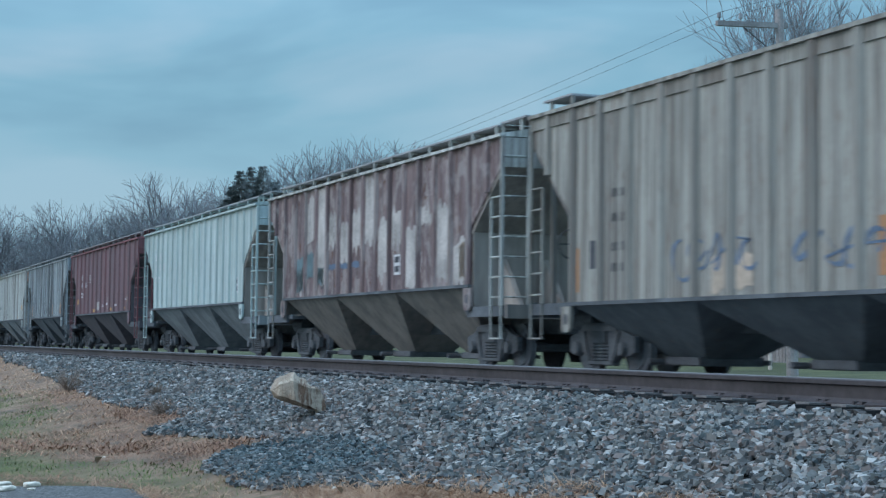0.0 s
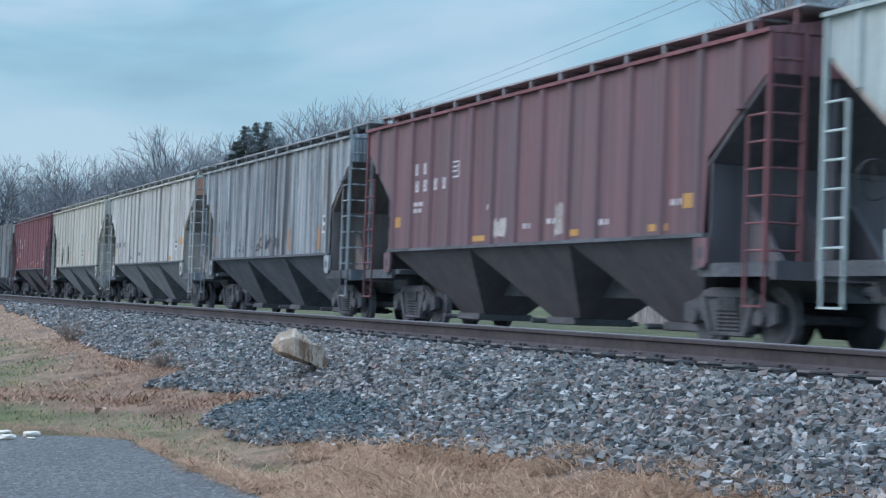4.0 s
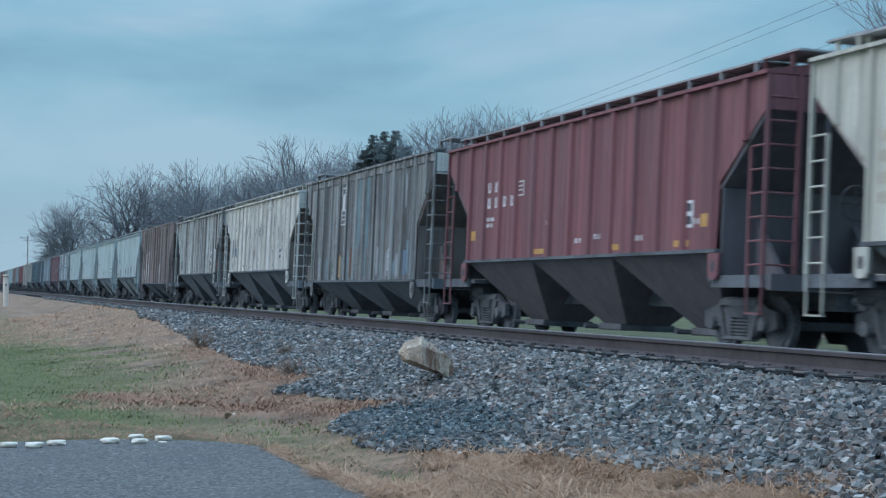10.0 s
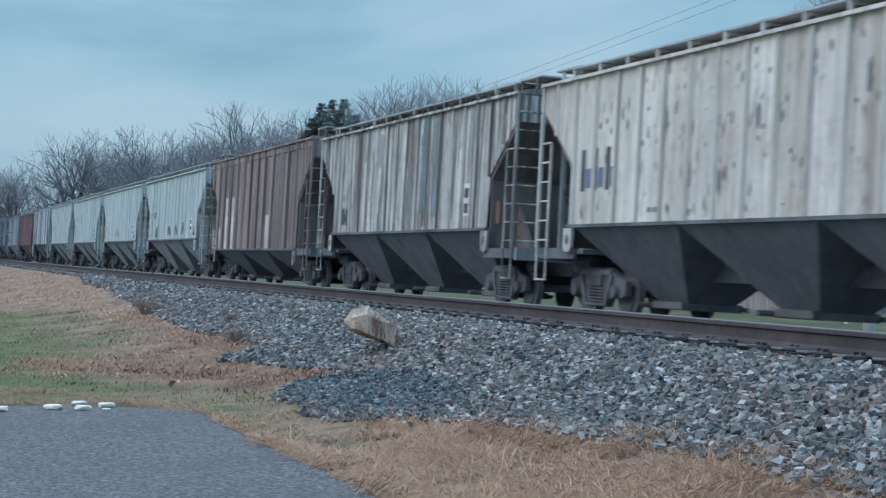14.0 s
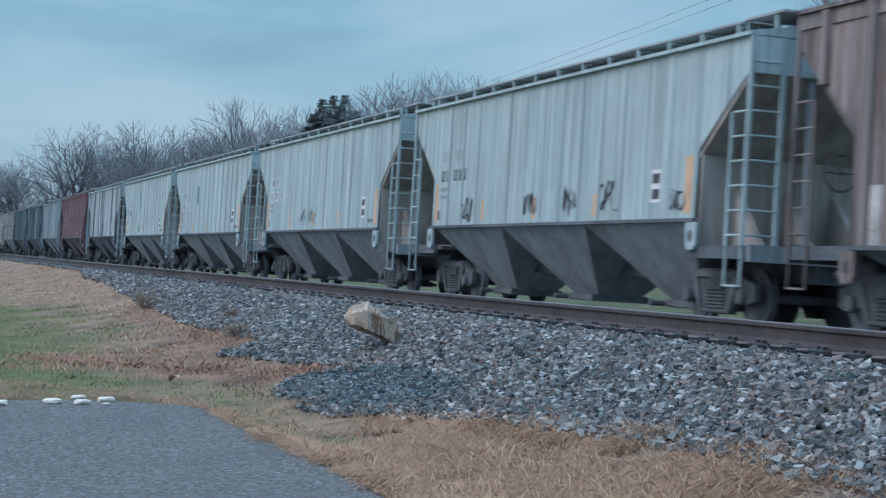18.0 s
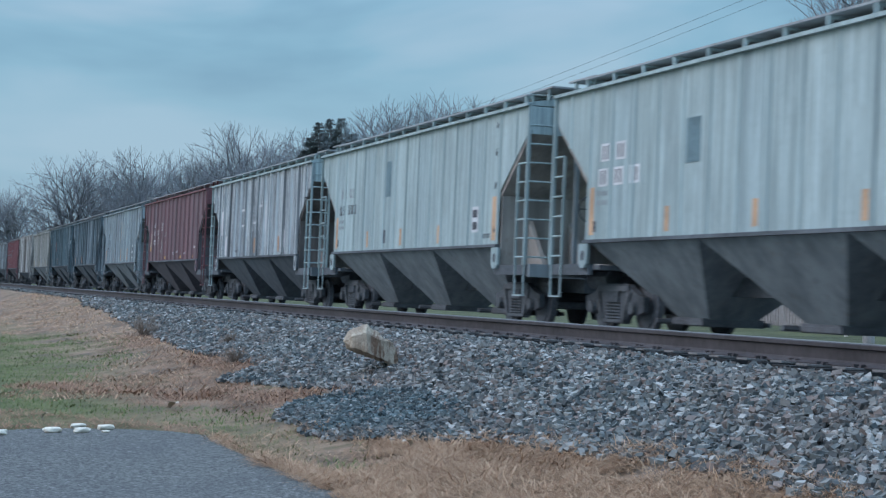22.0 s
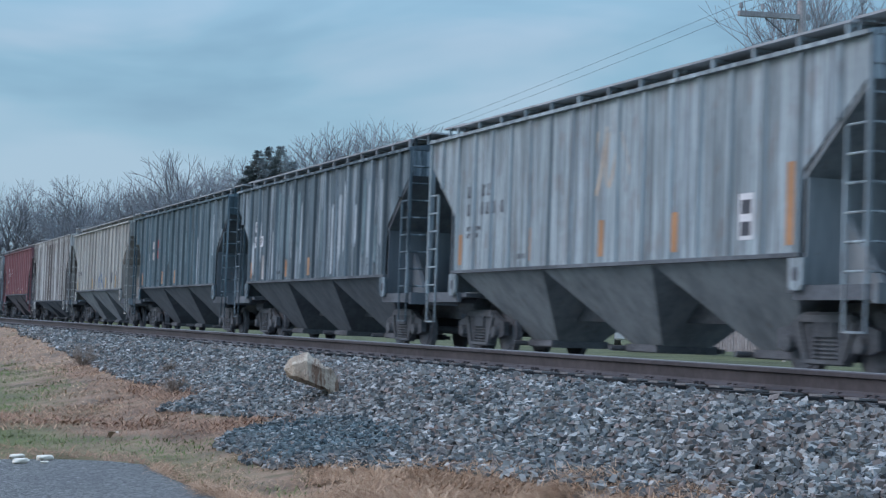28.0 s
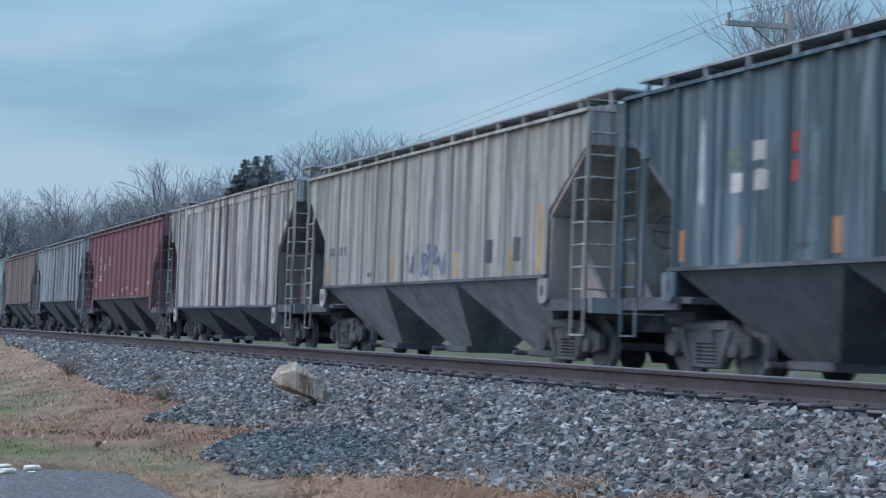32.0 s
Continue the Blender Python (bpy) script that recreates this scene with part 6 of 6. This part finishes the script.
def row_of_trees():
    rng = random.Random(9)
    # bearing (y over -x), distance, height
    spots = [(0.0907, 170, 9.2), (0.130, 170, 12.6), (0.142, 185, 12.0), (0.163, 172, 13.2), (0.178, 180, 12.5), (0.205, 165, 13.0), (0.224, 160, 14.6), (0.243, 168, 13.2),
             (0.290, 150, 14.2), (0.312, 142, 15.2), (0.330, 148, 15.0), (0.354, 145, 15.6), (0.372, 150, 15.4), (0.395, 150, 14.0), (0.42, 150, 14.5), (0.45, 140, 13.5),
             (0.112, 200, 7.5), (0.152, 210, 14.0), (0.190, 205, 14.0), (0.215, 210, 15.0), (0.255, 150, 12.0), (0.275, 160, 13.5), (0.48, 130, 13.0), (0.53, 120, 12.0)]
    for i, (b, d, h) in enumerate(spots):
        a, far = math.atan(b), behind(b, d)
        x, y = -far * math.cos(a), far * math.sin(a)
        plant(KINDS[i % 4], x, y, -0.45, h * 1.12 / 14 * far / d, rng.uniform(0, 360))
    for i in range(22):
        b = 0.082 + 0.0079 * i + rng.uniform(-0.003, 0.003)
        d0 = rng.uniform(165, 235)
        a, d = math.atan(b), behind(b, d0)
        plant(SHRUB, -d * math.cos(a), d * math.sin(a), -0.5, rng.uniform(0.95, 1.5) * (d / d0 if b > 0.115 else 0.8), rng.uniform(0, 360))
    for i in range(26):
        b = -0.14 + 0.0085 * i
        d = rng.uniform(640, 760)
        a = math.atan(b)
        plant(KINDS[i % 4], -d * math.cos(a), d * math.sin(a), -0.6, rng.uniform(0.55, 0.8), rng.uniform(0, 360))
    for b, d, h in ((0.664, 62, 14.2), (0.684, 64, 13.8)):
        a = math.atan(b)
        plant(NEAR, -d * math.cos(a), d * math.sin(a), -0.4, h / 14, rng.uniform(0, 360))


row_of_trees()


def fir(x, y, z, h, seed):
    rng = random.Random(seed)
    root = thing("fir_tree", "dark evergreen fir tree among bare trees", "tree", pose(x, y, z), "fir trees")
    bm = bmesh.new()
    rod(bm, (0, 0, -0.2), (0, 0, h * 0.96), h * 0.016, 7, 0.03)
    part("trunk", bm, M_BARK, root)
    tris = []
    level = 0.12
    while level < 0.985:
        reach = h * 0.60 * (1 - level) ** 0.88 * (0.55 + 0.52 * abs(math.sin(level * 30))) + 0.1
        for k in range(11):
            a = rng.uniform(0, 6.283)
            l = reach * rng.uniform(0.65, 1.15)
            droop = rng.uniform(-0.35, 0.1)
            d = Vector((math.cos(a), math.sin(a), droop)).normalized()
            side = Vector((-math.sin(a), math.cos(a), 0))
            p = Vector((0, 0, level * h))
            for j in range(26):
                u = rng.uniform(0.15, 1.0)
                c = p + d * l * u + Vector((rng.gauss(0, 0.06), rng.gauss(0, 0.06), rng.gauss(0, 0.06)))
                w = (0.40 - 0.22 * u) * rng.uniform(0.6, 1.3) * min(1.0, 0.25 + 2.6 * (1 - level))
                tip = c + (d * rng.uniform(0.4, 1) + side * rng.uniform(-0.9, 0.9) + Vector((0, 0, rng.uniform(-0.7, 0.15)))) * w * 1.6
                tris.append((c[:], (c + side * w * 0.35 + Vector((0, 0, 0.05)))[:], tip[:]))
        level += 0.018
    v = np.array(tris).reshape(-1, 3)
    put("crown", raw_mesh("crown", v, np.arange(len(v)).reshape(-1, 3)), M_NEEDLE, root)


for b, d, h, s in ((0.2615, 141, 13.4, 1), (0.2675, 139, 14.5, 7), (0.2745, 141, 15.0, 5), (0.2815, 139, 14.9, 2), (0.2885, 140, 13.7, 8), (0.0745, 400, 12.5, 4)):
    a = math.atan(b)
    fir(-d * math.cos(a), d * math.sin(a), -0.5, h, s)

# ---------------------------------------------------------------- line-side poles and wires


def utility_pole(x, y, top, arm, label):
    z = ground_z(x, y) if x > -300 else -0.5
    root = thing("utility_pole", label, "utility pole", pose(x, y, z), "utility poles")
    bm = bmesh.new()
    rod(bm, (0, 0, -0.5), (0, 0, top - z), 0.16, 12, 0.11)
    part("pole", bm, M_WOOD, root)
    h = top - z - 0.42
    bm = bmesh.new()
    box(bm, -0.06, 0.06, -arm, 0.22, h - 0.06, h + 0.07)
    part("crossarm", bm, M_WOOD, root)
    bm = bmesh.new()
    rod(bm, (-0.09, -0.05, h - 0.75), (-0.09, -arm * 0.55, h - 0.05), 0.02, 5)
    part("brace", bm, M_DARK, root)
    for y0 in (-arm + 0.08, -arm * 0.62):
        bm = bmesh.new()
        rod(bm, (0, y0, h + 0.07), (0, y0, h + 0.17), 0.02, 6)
        rod(bm, (0, y0, h + 0.15), (0, y0, h + 0.28), 0.06, 8, 0.045)
        part("insulator", bm, M_WALK, root)
    return h + z


ARM = 1.86
H1 = utility_pole(-37.1, 24.26, 9.16, ARM, "weathered timber utility pole with a crossarm and insulators")
H2 = utility_pole(-158.0, 27.6, 9.0, ARM, "weathered timber utility pole beyond the train")
utility_pole(-330, 20.6, 11.0, 1.4, "distant timber utility pole by the woods")


def wire(p, q, sag):
    n = 24
    pts = [Vector(p).lerp(Vector(q), i / n) - Vector((0, 0, 4 * sag * (i / n) * (1 - i / n))) for i in range(n + 1)]
    d = (Vector(q) - Vector(p)).normalized()
    side = Vector((-d.y, d.x, 0)).normalized() * 0.005
    up = Vector((0, 0, 0.005))
    bm = bmesh.new()
    rings = [[bm.verts.new(c + o) for o in (side, up, -side, -up)] for c in pts]
    for a, b in zip(rings, rings[1:]):
        for i in range(4):
            bm.faces.new((a[i], a[(i + 1) % 4], b[(i + 1) % 4], b[i]))
    ob = part("overhead_wire", bm, M_WIRE, None)
    return tagged(ob, "thin dark overhead wire between utility poles", "wire", "overhead wires")


for dy in (-ARM + 0.08, -ARM * 0.62):
    wire((-37.1, 24.26 + dy, H1 + 0.28), (-158.0, 27.0 + dy, H2 + 0.28), 1.3)
    wire((-37.1, 24.26 + dy, H1 + 0.28), (40.0, 24.4 + dy, H1 + 0.28), 0.9)
wire((-37.1, 24.11, H1 - 0.3), (-158.0, 26.85, H2 - 0.3), 1.3)
wire((-330, 19.3, 10.4), (-520, -12.0, 10.4), 1.2)
wire((-330, 19.3, 10.4), (-158.0, 26.0, H2), 1.0)

# ---------------------------------------------------------------- beyond the train


def board_fence():
    root = thing("board_fence", "weathered grey wooden board fence across the lawn", "fence", pose(-42.0, 27.2, -0.08))
    bm = bmesh.new()
    box(bm, -0.07, 0.07, -0.012, 0.012, 0, 1.0)
    board = mesh_of("board", bm)
    rng = random.Random(6)
    for i in range(60):
        put("board", board, M_WOOD, root, "", Matrix.LocRotScale((-i * 0.165, 0, 0), Euler((0, radians(rng.uniform(-1.5, 1.5)), 0)), (1, 1, rng.uniform(0.78, 0.86))))
    for z in (0.2, 0.62):
        bm = bmesh.new()
        box(bm, -9.9, 0.1, 0.015, 0.05, z, z + 0.09)
        part("fence_rail", bm, M_WOOD, root)


board_fence()


def lawn_post(x, y, h, r, material, label):
    bm = bmesh.new()
    rod(bm, (0, 0, -0.1), (0, 0, h), r, 10, r * 0.9)
    rod(bm, (0, 0, h), (0, 0, h + 0.03), r * 1.15, 10, r * 0.6)
    ob = part("lawn_post", bm, material, None, "", pose(x, y, ground_z(x, y)))
    return tagged(ob, label, "post")


lawn_post(-53.0, 28.0, 1.0, 0.06, M_DARK, "short dark post on the lawn")
lawn_post(-41.5, 26.4, 1.9, 0.055, M_WHITE, "white pipe post beside the fence")
lawn_post(-41.0, 26.9, 1.7, 0.05, M_WALK, "grey pipe post beside the fence")


def cottage(x, y, turn):
    z = ground_z(x, y)
    root = thing("cottage", "small white boarded cottage with a dark roof", "house", pose(x, y, z, 0, 0, turn))
    bm = bmesh.new()
    prism(bm, [(-3.2, 0), (3.2, 0), (3.2, 2.6), (0, 4.3), (-3.2, 2.6)], -4, 4, "x")
    part("wall", bm, M_WHITE, root)
    for s in (-1, 1):
        bm = bmesh.new()
        prism(bm, [(s * 3.6, 2.45), (s * 3.6, 2.57), (0, 4.48), (0, 4.34)], -4.3, 4.3, "x")
        part("roof", bm, M_DARK, root, "dark shingled roof")
    bm = bmesh.new()
    box(bm, 4.0, 4.04, -0.5, 0.5, 0, 2.05)
    part("door", bm, M_INK, root)
    for y0 in (-2.3, 1.5):
        bm = bmesh.new()
        box(bm, 4.0, 4.05, y0, y0 + 0.9, 0.9, 2.1)
        win = part("window", bm, M_WHITE, root)
        bm = bmesh.new()
        box(bm, 4.05, 4.06, y0 + 0.08, y0 + 0.82, 0.98, 2.02)
        part("pane", bm, M_INK, win)


cottage(-88, 50, 25)


def parked_car(x, y, turn):
    """A white car standing on the lawn, its nose towards the line."""
    z = ground_z(x, y)
    root = thing("parked_car", "white car parked on the lawn beyond the train", "car", pose(x, y, z, 0, 0, turn))
    bm = bmesh.new()
    prism(bm, [(-2.1, 0.28), (2.1, 0.28), (2.15, 0.62), (2.0, 0.82), (1.0, 0.92), (-1.6, 0.95), (-2.1, 0.85)], -0.86, 0.86)
    bmesh.ops.bevel(bm, geom=bm.edges[:], offset=0.05, segments=2, affect="EDGES")
    part("body", bm, M_MARK, root)
    bm = bmesh.new()
    frustum(bm, (-1.55, 0.95, -0.80, 0.80, 0.90), (-1.15, 0.25, -0.62, 0.62, 1.42))
    part("window", bm, M_INK, root)
    bm = bmesh.new()
    box(bm, -1.2, 0.3, -0.64, 0.64, 1.41, 1.46)
    part("roof", bm, M_MARK, root)
    for y0 in (-0.62, 0.62):
        bm = bmesh.new()
        box(bm, 2.09, 2.17, y0 - 0.16, y0 + 0.16, 0.60, 0.72)
        part("headlight", bm, M_GREYPATCH, root)
    for x0 in (-1.3, 1.3):
        for y0 in (-0.78, 0.78):
            bm = bmesh.new()
            rod(bm, (x0, y0 - 0.1, 0.31), (x0, y0 + 0.1, 0.31), 0.31, 16)
            part("wheel", bm, M_WHEEL, root)


parked_car(-59.5, 31.2, -28)
for i, (x, y, k) in enumerate(((-60, 33.0, 0.22), (-52, 31.0, 0.2), (-47, 29.0, 0.2), (-66, 36.0, 0.25))):
    ob = plant(SHRUB, x, y, -0.2, k, 70 * i)
    ob["group"] = "shrubs on the lawn"


motions()
